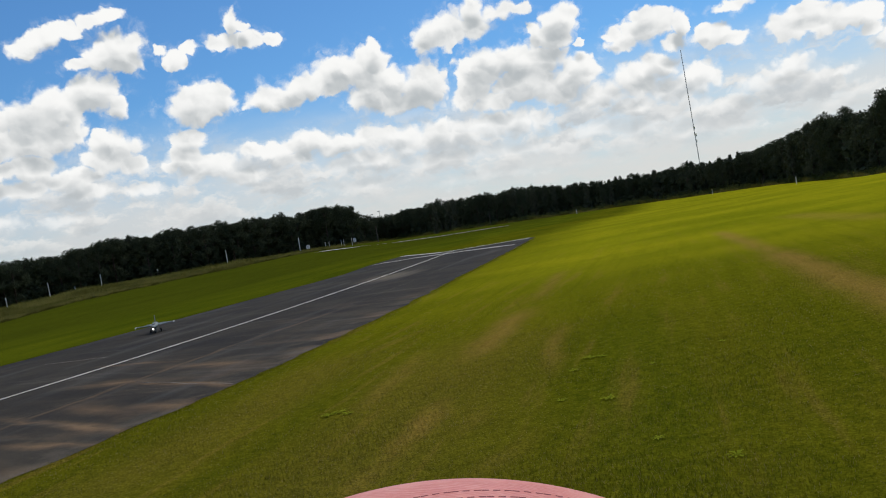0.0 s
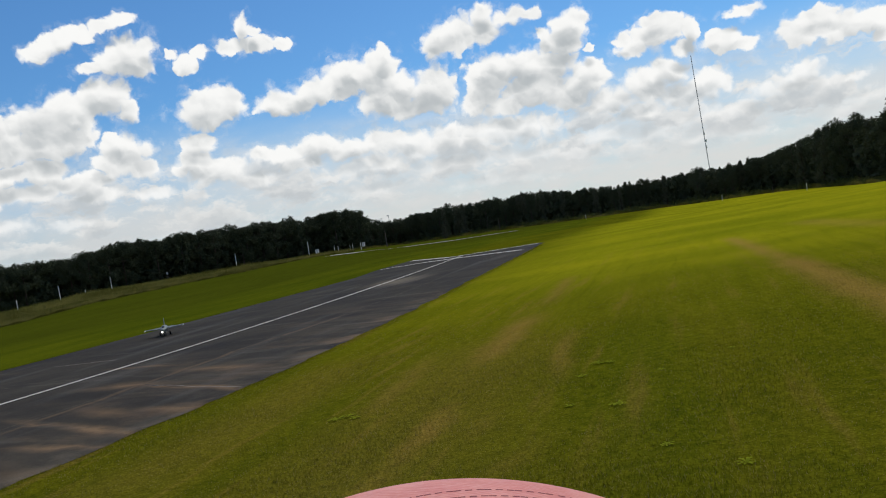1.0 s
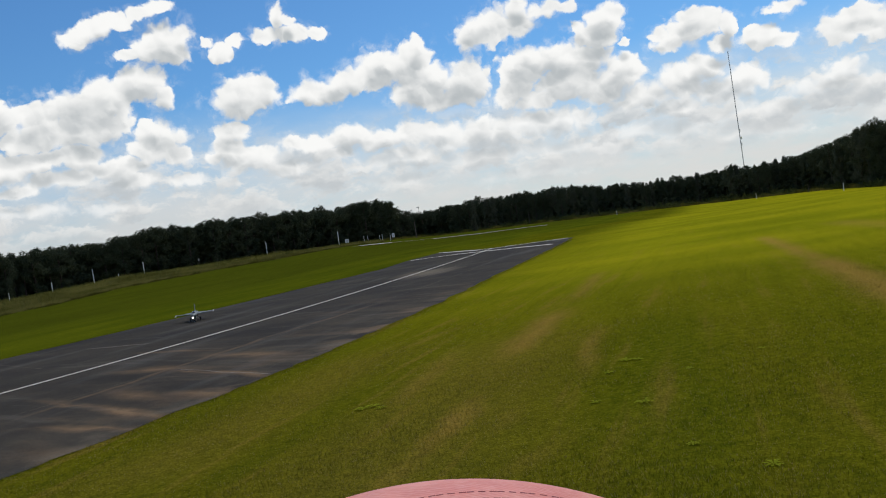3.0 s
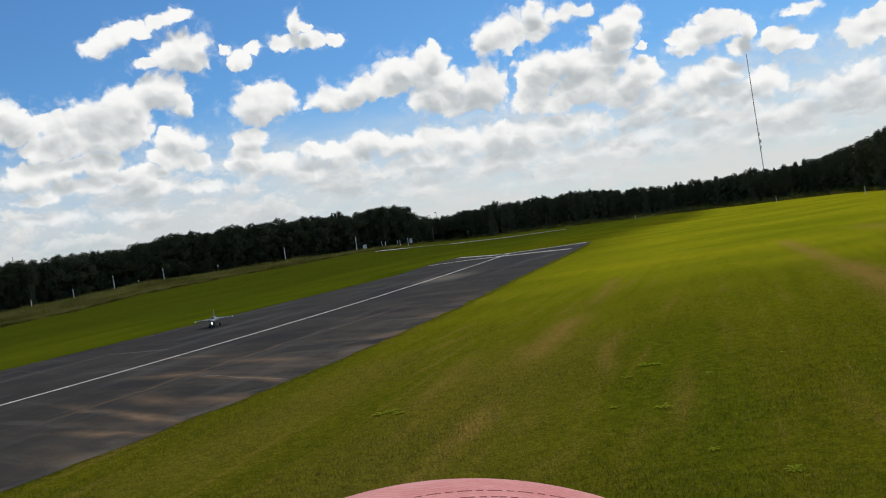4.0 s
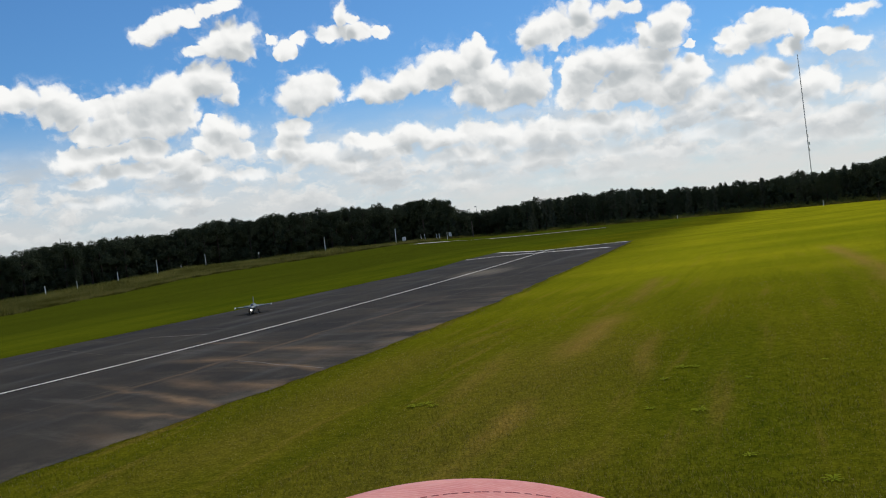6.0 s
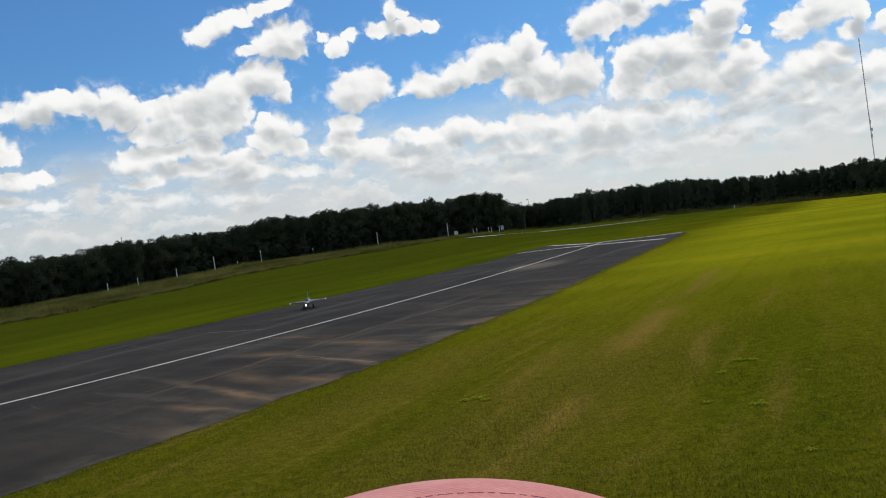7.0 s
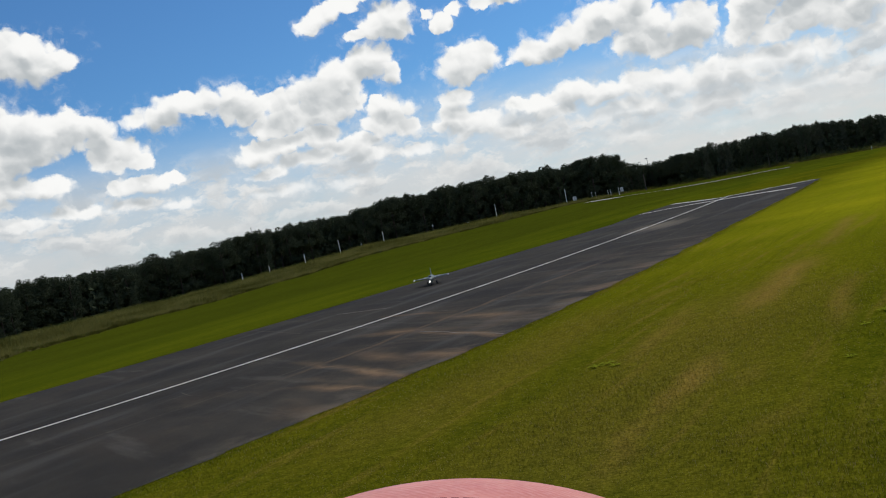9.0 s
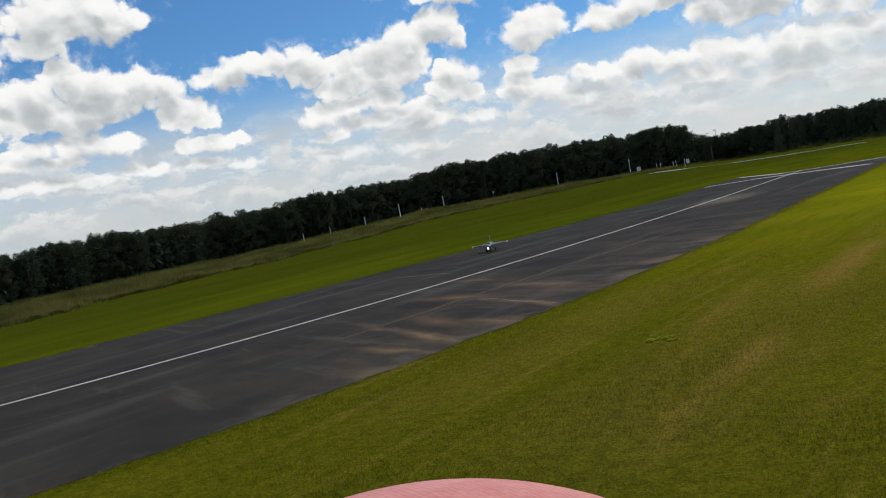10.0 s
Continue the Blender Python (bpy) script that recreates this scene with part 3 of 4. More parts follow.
def part(name, bm, mat, parent=None, label="", smooth=False):
    me = bpy.data.meshes.new(name)
    bm.to_mesh(me)
    bm.free()
    me.materials.append(mat)
    if smooth:
        me.shade_smooth()
    ob = new(name, me)
    ob.parent = parent
    return tagged(ob, label)


def part_mesh(name, me, parent=None, label=""):
    ob = new(name, me)
    ob.parent = parent
    return tagged(ob, label)


def thing(name, m, label, category, group="", kind=""):
    ob = new(name)
    ob.empty_display_size = 0.2
    ob.matrix_basis = m
    return tagged(ob, label, category, group, kind)


def tube(bm, a, c, ra, rc, n=8):
    """A tapered round bar from a to c."""
    a, c = Vector(a), Vector(c)
    q = (c - a).to_track_quat("Z", "Y").to_matrix().to_4x4()
    bmesh.ops.create_cone(bm, cap_ends=True, segments=n, radius1=ra, radius2=rc, depth=(c - a).length, matrix=Matrix.Translation((a + c) / 2) @ q)


def box(bm, at, size, m=None, bevel=0.0):
    r = bmesh.ops.create_cube(bm, size=1.0, matrix=(m or Matrix()) @ Matrix.Translation(at) @ Matrix.Diagonal((*size, 1.0)))
    if bevel:
        edges = list({e for v in r["verts"] for e in v.link_edges})
        bmesh.ops.bevel(bm, geom=edges, offset=bevel, segments=2, affect="EDGES", profile=0.5)


def bearing(az, d):
    return math.sin(radians(az)) * d, math.cos(radians(az)) * d


# ---- ground: level by the runway, gently rising and falling towards the woods ----
RISE = ((-75, 0.0), (-60, -1.5), (-46, -1.0), (-39, -0.5), (-32, -0.4), (-28, 0.0), (-24, 0.6), (-20, 1.2), (-16, 1.45), (-9, 1.3), (-4, 1.2), (-1, 0.7),
        (1.4, -0.1), (5, -0.4), (8, -0.6), (13, -1.2), (16.5, -1.5), (20, -1.9), (24, -2.1), (30, -2.4), (45, -2.4), (70, 0.0))
RISE_AZ, RISE_Z = [r[0] for r in RISE], [r[1] for r in RISE]


def ground_z(x, y):
    r, az = np.hypot(x, y), np.degrees(np.arctan2(x, y))
    k = np.clip((r - 55.0) / 85.0, 0.0, 1.0)
    return np.interp(az, RISE_AZ, RISE_Z) * k * k * (3 - 2 * k)


def build_ground():
    rings = np.concatenate([np.linspace(0.5, 30, 24), np.geomspace(32, 300, 46), np.geomspace(340, 4600, 16)])
    turns = 240
    a = np.linspace(0, 2 * np.pi, turns, endpoint=False)
    x, y = np.outer(rings, np.sin(a)).ravel(), np.outer(rings, np.cos(a)).ravel()
    z = ground_z(x, y)
    verts = [(0.0, 0.0, 0.0)] + [tuple(map(float, v)) for v in zip(x, y, z)]
    faces = [(0, 1 + (j + 1) % turns, 1 + j) for j in range(turns)]
    for i in range(len(rings) - 1):
        for j in range(turns):
            k = (j + 1) % turns
            faces.append((1 + i * turns + j, 1 + i * turns + k, 1 + (i + 1) * turns + k, 1 + (i + 1) * turns + j))
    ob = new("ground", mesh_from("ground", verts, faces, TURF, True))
    return tagged(ob, "mown green airfield grass with dry straw-coloured lanes", "lawn", kind="structure")


build_ground()


# ---- runway ----
def sweep_x(y, a, k, c):
    """A gently bending line along the runway; straight behind the camera."""
    q = max(y, 4.0)
    return a + k * q + c / (q + 8.0) + 0.6 * (y - q)


def mid_x(y):
    return sweep_x(y, -5.21, 0.227, -143.2)


RUN_END, RUN_START = 63.0, -46.0


def edge_wave(y, k):
    return 0.15 * noise.noise((y * 0.9, k, 0.0)) + 0.09 * noise.noise((y * 3.1, k + 5.0, 0.0))


def near_edge(y):
    # past the corner the end line cuts the paving off at a slant
    if y > 52.3:
        return float(np.interp(y, (52.3, 54.0, 55.4, 63.0), (9.9, 6.3, 4.3, 1.9)))
    return sweep_x(y, -1.58, 0.222, -74.2) + 0.04 * max(0.0, y - 28.0) + edge_wave(y, 1.0)


def far_edge(y):
    if y > 48.0:
        return float(np.interp(y, (48.0, 55.5, 63.0), (-2.04, -0.7, 1.6)))
    return sweep_x(y, -17.77, 0.359, -83.8) + 0.6 * edge_wave(y, 9.0)


def build_runway():
    """A thin slab that stands a little above the turf, with a ragged edge."""
    verts, faces = [], []
    ys = list(np.linspace(RUN_START, RUN_END, 420))
    n = 10
    for y in ys:
        a, c = far_edge(y), near_edge(y)
        verts.append((a, y, -0.05))
        verts += [(a + (c - a) * i / n, y, 0.003 + 0.010 * math.sin(math.pi * i / n) ** 0.7) for i in range(n + 1)]
        verts.append((c, y, -0.05))
    w = n + 3
    for i in range(len(ys) - 1):
        for j in range(w - 1):
            faces.append((i * w + j, i * w + j + 1, (i + 1) * w + j + 1, (i + 1) * w + j))
    ob = new("runway", mesh_from("runway", verts, faces, ASPHALT))
    return tagged(ob, "worn grey asphalt model runway with rusty dust stains", "runway", kind="structure")


def road_z(x, y):
    """Height of the cambered paving."""
    f = min(1.0, max(0.0, (x - far_edge(y)) / (near_edge(y) - far_edge(y)))) * 10
    k = min(9, int(f))
    lo, hi = (0.003 + 0.010 * abs(math.sin(math.pi * i / 10)) ** 0.7 for i in (k, k + 1))
    return lo + (hi - lo) * (f - k)


def strip(name, pts, width, z, mat, label, parent=None):
    """A painted line along points of the ground."""
    verts, faces = [], []
    for i, p in enumerate(pts):
        q = Vector(pts[min(i + 1, len(pts) - 1)]) - Vector(pts[max(i - 1, 0)])
        s = Vector((q.y, -q.x)).normalized() * width / 2
        wob = 1.0 + 0.25 * noise.noise((p[0] * 2.0, p[1] * 2.0, 3.0))
        for side in (-wob, wob):
            x, y = p[0] + s.x * side, p[1] + s.y * side
            verts.append((x, y, road_z(x, y) + 0.004 if z is None else z))
    for i in range(len(pts) - 1):
        faces.append((2 * i, 2 * i + 1, 2 * i + 3, 2 * i + 2))
    ob = new(name, mesh_from(name, verts, faces, mat))
    ob.parent = parent
    return tagged(ob, label)


runway = build_runway()
strip("centre_line", [(mid_x(y), y) for y in np.linspace(RUN_START, 55.0, 300)], 0.09, None, PAINT, "thin worn white centre line", runway)
strip("end_line", [(near_edge(y) - 0.25, y) for y in np.linspace(52.4, 62.6, 60)], 0.42, None, PAINT, "worn white line across the runway end", runway)
strip("cross_line", [(float(np.interp(y, (46.0, 49.0, 53.6, 55.2), (7.5, 5.7, 2.4, -0.5))), y) for y in np.linspace(46.2, 55.2, 50)], 0.34, None, PAINT, "worn slanting white line", runway)

DUST = simple("dusty_crack", (0.055, 0.045, 0.034), (0.15, 0.115, 0.08), 3.0, 0.95)
SCRATCH = simple("pale_scrape", (0.12, 0.10, 0.08), (0.30, 0.27, 0.23), 9.0, 0.95)
CRACK = simple("dark_crack", (0.012, 0.012, 0.012), (0.035, 0.032, 0.030), 6.0, 0.95)


def crack(name, a, c, width, mat, label, wave=0.05, steps=40):
    pts = []
    for i in range(steps + 1):
        k = i / steps
        x, y = a[0] + (c[0] - a[0]) * k, a[1] + (c[1] - a[1]) * k
        pts.append((x + wave * noise.noise((x * 0.8, y * 0.8, width * 50)), y + wave * noise.noise((y * 0.8, x * 0.8, 7.0))))
    strip(name, pts, width, None, mat, label, runway)


def lane_point(y, off):
    return mid_x(y) + off, y


# paving seam half way to the near edge, and cracks across
strip("paving_seam", [lane_point(y, 3.25 + 0.06 * noise.noise((y * 0.7, 0.0, 0.0))) for y in np.linspace(5, 46, 200)], 0.016, None, DUST, "dusty paving seam", runway)
crack("crack", (-6.1, 19.5), (-4.2, 17.4), 0.014, DUST, "dusty crack")
crack("crack", (-4.56, 15.15), (-4.16, 14.58), 0.035, CRACK, "dark crack")
crack("scrape", (-4.37, 14.88), (-2.43, 12.65), 0.022, SCRATCH, "pale scrape", 0.08)
crack("scrape", (-9.0, 22.8), (-7.0, 21.5), 0.05, SCRATCH, "pale scrape", 0.10)
crack("crack", (-12.5, 9.1), (-6.2, 5.1), 0.014, DUST, "dusty crack")
crack("crack", (-8.4, 21.1), (-1.2, 16.9), 0.016, CRACK, "dark crack")
crack("crack", (-6.0, 29.9), (1.5, 26.2), 0.02, CRACK, "dark crack")
crack("crack", (-12.0, 23.3), (-8.6, 19.1), 0.014, DUST, "dusty crack")
for k in range(8):
    y = 12.7 + k * 1.55
    off = 1.2 + 4.4 * ((k * 0.618) % 1.0)
    x0 = mid_x(y) + off
    long = 0.9 + 1.4 * ((k * 0.271) % 1.0)
    turn = -0.85 + 0.5 * ((k * 0.377) % 1.0)
    crack("crack", (x0, y), (min(x0 + long * math.cos(turn), near_edge(y + long * math.sin(turn)) - 0.1), y + long * math.sin(turn)), 0.009, DUST, "dusty crack", 0.08, 24)


# ---- woods round the field ----
# azimuth, distance of the front trees, height of the tops over the eye in degrees
WOODS = ((-58, 138, 2.0), (-45, 150, 2.1), (-42, 158, 2.25), (-38.7, 165, 2.33), (-35.3, 172, 2.2), (-31.7, 182, 2.3), (-28, 190, 2.4), (-24.2, 198, 2.5), (-20.5, 208, 2.55),
         (-16.5, 216, 2.75), (-12.8, 222, 2.82), (-9.2, 228, 2.72), (-6.6, 236, 2.55), (-4.9, 242, 2.55), (-3, 245, 2.54), (-1.95, 247, 2.52), (-1.25, 250, 2.1), (-0.7, 258, 1.5),
         (1.3, 270, 1.4), (2.4, 262, 1.55), (3.9, 250, 1.7), (6.7, 240, 1.65), (9.3, 232, 1.6), (11.3, 228, 1.5), (13, 226, 1.38), (15.5, 222, 1.13), (19, 218, 1.08), (22, 210, 1.16),
         (24.2, 205, 1.22), (26, 198, 1.5), (27.4, 188, 1.85), (28.5, 178, 2.35), (29.5, 168, 2.54), (30.8, 160, 2.6), (32, 152, 2.4), (32.7, 148, 3.2), (36, 140, 3.3), (44, 134, 3.2))


def woods_at(az):
    a = [w[0] for w in WOODS]
    return float(np.interp(az, a, [w[1] for w in WOODS])), float(np.interp(az, a, [w[2] for w in WOODS]))


def leaf_cloud(rng, spots, reach, size, count):
    """Small leafy faces thrown round the middles of the clumps; returns vertices and faces."""
    mid = spots[rng.integers(0, len(spots), count)]
    r = reach[rng.integers(0, len(reach), count)] if len(reach) > 1 else np.full(count, reach[0])
    v = rng.normal(size=(count, 3))
    v /= np.linalg.norm(v, axis=1)[:, None]
    at = mid + v * (r * rng.uniform(0.6, 1.0, count))[:, None]
    n = rng.normal(size=(count, 3))
    n /= np.linalg.norm(n, axis=1)[:, None]
    s = np.cross(n, rng.normal(size=(count, 3)))
    s /= np.linalg.norm(s, axis=1)[:, None]
    t = np.cross(n, s)
    z = size * rng.uniform(0.6, 1.4, count)[:, None]
    verts = np.stack([at - s * z * 0.5, at + s * z * 0.5 + t * z * 0.15, at + t * z], 1).reshape(-1, 3)
    return verts, np.arange(count * 3).reshape(-1, 3)


def crown_shape(rng, kind):
    """Middles and reaches of a tree's clumps, for a tree one unit high."""
    spots, reach = [], []
    if kind == "spire":
        # a narrow young pine with a pointed, uneven top
        for k in range(40):
            h = 0.05 + 0.93 * (k / 39) ** 0.9
            w = 0.19 * (1.03 - h) ** 0.62 * rng.uniform(0.3, 1.15)
            a = k * 2.4 + rng.uniform(-0.5, 0.5)
            spots.append((math.cos(a) * w, math.sin(a) * w, h - 0.02))
            reach.append(0.028 + 0.055 * (1.0 - h))
    elif kind == "pine":
        # a ragged, round-topped head
        for k in range(36):
            h = 0.06 + 0.90 * (k / 35) ** 0.85
            w = 0.23 * math.sqrt(max(0.03, 1 - ((h - 0.52) / 0.50) ** 2)) * rng.uniform(0.35, 1.1)
            a = k * 2.4 + rng.uniform(-0.5, 0.5)
            spots.append((math.cos(a) * w, math.sin(a) * w, h))
            reach.append(rng.uniform(0.045, 0.085))
    else:
        for k in range(30):
            h = rng.uniform(0.12, 0.95)
            w = 0.30 * math.sqrt(max(0.02, 1 - ((h - 0.55) / 0.46) ** 2)) * rng.uniform(0.3, 1.0)
            a = rng.uniform(0, 6.28)
            spots.append((math.cos(a) * w, math.sin(a) * w, h))
            reach.append(rng.uniform(0.055, 0.105))
    return np.array(spots), np.array(reach)


def trunk_mesh(rng, kind):
    bm = bmesh.new()
    lean = rng.uniform(-0.02, 0.02, 2)
    tube(bm, (0, 0, -0.03), (lean[0], lean[1], 0.5), 0.022, 0.014, 7)
    tube(bm, (lean[0], lean[1], 0.49), (lean[0] * 2, lean[1] * 2, 0.93), 0.014, 0.004, 6)
    for k in range(9):
        h, a = rng.uniform(0.2, 0.85), rng.uniform(0, 6.28)
        w = (0.20 if kind == "pine" else 0.24) * (1.0 - h * 0.7)
        tube(bm, (lean[0] * h * 2, lean[1] * h * 2, h), (math.cos(a) * w, math.sin(a) * w, h + (0.02 if kind == "pine" else 0.12)), 0.006, 0.002, 4)
    me = bpy.data.meshes.new("trunk")
    bm.to_mesh(me)
    bm.free()
    me.materials.append(BARK)
    return me


def pick_tree(rng, az):
    """Broad crowns on one side of the field, pointed pines on the other."""
    row = int(rng.integers(0, 3))
    k = rng.random()
    kind = (2 if k < 0.45 else 1 if k < 0.82 else 0) if az > 4 else (0 if k < 0.62 else 1 if k < 0.96 else 2)
    return row * 3 + kind


def grow_woods():
    rng = np.random.default_rng(7)
    kinds = []
    for i in range(9):
        kind = ("broadleaf", "pine", "spire")[i % 3]
        spots, reach = crown_shape(rng, kind)
        v, f = leaf_cloud(rng, spots, reach, 0.018, 8000)
        crown = mesh_from("crown", v, f, PINE if kind == "spire" else LEAF)
        v, f = leaf_cloud(rng, spots, reach, 0.027 if kind == "broadleaf" else 0.025, 4200)
        kinds.append((kind, trunk_mesh(rng, kind), crown, v, f))
    labels = {"spire": "narrow dark green pine with a pointed top", "pine": "tall dark green pine at the field's edge", "broadleaf": "dark leafy broadleaf tree at the field's edge"}
    first = {}
    # the front row, tree by tree
    az, count = -56.0, 0
    while az < 41.0:
        far, top = woods_at(az)
        pick = pick_tree(rng, az)
        kind, trunk, crown, _, _ = kinds[pick]
        d = far + rng.uniform(-2.5, 4.0)
        x, y = bearing(az, d)
        z = float(ground_z(x, y))
        swell = 1.0 + 0.05 * noise.noise((az * 0.55, 4.0, 0.0)) + 0.04 * noise.noise((az * 1.7, 9.0, 0.0))
        high = (1.75 + math.tan(radians(top)) * d - z) * swell * rng.uniform(0.86, 1.05)
        slim = 0.76 if az > 4 else 0.95
        m = pose(x, y, z - 0.05, 0, 0, rng.uniform(0, 360)) @ Matrix.Diagonal((high * slim * rng.uniform(0.9, 1.3), high * slim * rng.uniform(0.9, 1.3), high, 1.0))
        if pick not in first:
            tree = thing("broadleaf_tree" if kind == "broadleaf" else "pine_tree", m, labels[kind], "tree", "trees along the field's edge")
            part_mesh("trunk", trunk, tree)
            part_mesh("crown", crown, tree)
            first[pick] = tree
        else:
            tree = copy_thing(first[pick], Matrix())
            tree.matrix_basis = m
        count += 1
        az += math.degrees(rng.uniform(1.3, 2.6) / far)
    # one young conifer stands free in front of the wood
    x, y = bearing(4.15, 236.0)
    z = float(ground_z(x, y))
    conifer = copy_thing(first[2], Matrix())
    conifer.matrix_basis = pose(x, y, z - 0.05) @ Matrix.Diagonal((6.0, 6.0, 4.2, 1.0))
    tagged(conifer, "small young conifer standing before the taller trees")
    # the wood behind, and its dark undergrowth
    vs, fs, base = [], [], 0
    for row in range(4):
        az = -57.0
        while az < 42.0:
            far, top = woods_at(az)
            _, _, _, v, f = kinds[pick_tree(rng, az)]
            d = far + 4.0 + row * 4.5 + rng.uniform(-2, 2)
            x, y = bearing(az, d)
            z = float(ground_z(x, y))
            swell = 1.0 + 0.05 * noise.noise((az * 0.55, 4.0, 0.0)) + 0.04 * noise.noise((az * 1.7, 9.0, 0.0))
            high = (1.75 + math.tan(radians(top)) * d - z) * swell * rng.uniform(0.82, 0.97)
            keep = f[rng.random(len(f)) < 0.6]
            a = rng.uniform(0, 6.28)
            w = np.stack([v[:, 0] * math.cos(a) - v[:, 1] * math.sin(a), v[:, 0] * math.sin(a) + v[:, 1] * math.cos(a), v[:, 2]], 1) * high * np.array([1.4, 1.4, 1.0])
            q = w[keep.ravel()] + np.array([x, y, z])
            vs.append(q)
            fs.append(np.arange(len(q)).reshape(-1, 3) + base)
            base += len(q)
            az += math.degrees(rng.uniform(2.2, 4.0) / far)
    for k in range(4400):
        az = rng.uniform(-57, 42)
        far, top = woods_at(az)
        d = far + rng.uniform(1.0, 20.0)
        x, y = bearing(az, d)
        z = float(ground_z(x, y))
        v, f = leaf_cloud(rng, np.array([[x, y, z + rng.uniform(0.6, 5.5)]]), np.array([rng.uniform(0.9, 1.7)]), 0.9, 34)
        vs.append(v)
        fs.append(f + base)
        base += len(v)
    v, f = np.concatenate(vs), np.concatenate(fs)
    ob = new("woodland", mesh_from("woodland", v, f, LEAF))
    tagged(ob, "dense dark woodland and undergrowth behind the field", "woods", kind="stuff")
    # low shrubs and rank weeds at the foot of the trees
    vs, fs, base = [], [], 0
    for k in range(1500):
        az = rng.uniform(-56, 40)
        far, _ = woods_at(az)
        x, y = bearing(az, far - rng.uniform(2.0, 9.0))
        z = float(ground_z(x, y))
        s = rng.uniform(0.25, 0.75) * (1.5 if az > 6 else 1.0) * (1.6 if rng.random() < 0.08 else 1.0) * (1.0 if az > 0 else 0.6)
        v, f = leaf_cloud(rng, np.array([[x, y, z + s * 0.5], [x + s * 0.7, y, z + s * 0.3]]), np.array([s, s * 0.8]), 0.22, 46)
        v[:, 2] = np.maximum(v[:, 2], z)
        vs.append(v)
        fs.append(f + base)
        base += len(v)
    v, f = np.concatenate(vs), np.concatenate(fs)
    ob = new("shrubs", mesh_from("shrubs", v, f, BUSH))
    tagged(ob, "low green shrubs and weeds at the wood's foot", "shrubs", kind="stuff")


grow_woods()


# ---- tall unmown grass between the mown field and the woods ----
TALL_FROM = ((-58, 44), (-46, 48), (-40, 55), (-36, 62), (-29, 74), (-25, 84), (-21, 93), (-17, 102), (-13, 108), (-9, 118), (-5.5, 135), (-2, 170))


def blades(rng, x, y, z, high, wide, lean):
    """Upright pointed blades; returns vertices and faces."""
    n = len(x)
    a, t = rng.uniform(0, 2 * np.pi, n), rng.uniform(0, 2 * np.pi, n)
    sx, sy = np.cos(a) * wide / 2, np.sin(a) * wide / 2
    h = high * rng.uniform(0.55, 1.15, n)
    k = lean * h * rng.uniform(0.2, 1.0, n)
    v = np.stack([np.stack([x - sx, y - sy, z], 1), np.stack([x + sx, y + sy, z], 1), np.stack([x + np.cos(t) * k, y + np.sin(t) * k, z + h], 1)], 1)
    return v.reshape(-1, 3), np.arange(n * 3).reshape(-1, 3)


def grow_tall_grass():
    rng = np.random.default_rng(11)
    n = 250000
    az = rng.uniform(-57, -2, n)
    start = np.interp(az, [t[0] for t in TALL_FROM], [t[1] for t in TALL_FROM]) + 1.2 * np.sin(az * 0.9) + 0.6 * np.sin(az * 2.3 + 1.0) + rng.normal(0, 1.6, n)
    end = np.interp(az, [w[0] for w in WOODS], [w[1] for w in WOODS]) + 2.0
    d = start + (end - start) * rng.random(n) ** 1.5
    x, y = np.sin(np.radians(az)) * d, np.cos(np.radians(az)) * d
    z = ground_z(x, y)
    clump = np.array([noise.noise((float(p) * 0.12, float(q) * 0.12, 2.0)) for p, q in zip(x, y)])
    v, f = blades(rng, x, y, z - 0.02, (0.20 + 0.85 * np.clip(clump + 0.30, 0, 1)) * np.clip(0.35 + (d - start) / 9.0, 0.35, 1.0), 0.065, 0.8)
    # a narrower strip of it goes on along the foot of the other woods
    n = 40000
    az = rng.uniform(-2, 37, n)
    end = np.interp(az, [w[0] for w in WOODS], [w[1] for w in WOODS]) + 1.0
    d = end - 10.0 * rng.random(n) ** 0.8
    x, y = np.sin(np.radians(az)) * d, np.cos(np.radians(az)) * d
    v2, f2 = blades(rng, x, y, ground_z(x, y) - 0.02, 0.35 + 0.5 * np.abs(np.sin(az * 3.1) * np.sin(az * 1.3)), 0.12, 0.7)
    v, f = np.concatenate([v, v2]), np.concatenate([f, f2 + len(v)])
    ob = new("tall_grass", mesh_from("tall_grass", v, f, TALL))
    tagged(ob, "rank unmown grass with straw-coloured seed heads", "grass", kind="stuff")
    # dark blades that stand in for the broken shade line at the mown edge
    n = 26000
    az = rng.uniform(-57, -2, n)
    thick = np.clip(0.55 + np.array([noise.noise((float(a) * 0.5, 3.0, 1.0)) for a in az]) * 1.6, 0.0, 1.0)
    keep = rng.random(n) < thick
    az = az[keep]
    d = np.interp(az, [t[0] for t in TALL_FROM], [t[1] for t in TALL_FROM]) + 1.2 * np.sin(az * 0.9) + 0.6 * np.sin(az * 2.3 + 1.0) + rng.normal(-1.2, 1.0, len(az))
    x, y = np.sin(np.radians(az)) * d, np.cos(np.radians(az)) * d
    v, f = blades(rng, x, y, ground_z(x, y) - 0.02, 0.15 + 0.06 * np.sin(az * 5.1), 0.07, 0.8)
    ob = new("rank_grass", mesh_from("rank_grass", v, f, EDGE_SHADE))
    tagged(ob, "dark green blades standing in for the shade along the mown edge", "grass", kind="stuff")


grow_tall_grass()


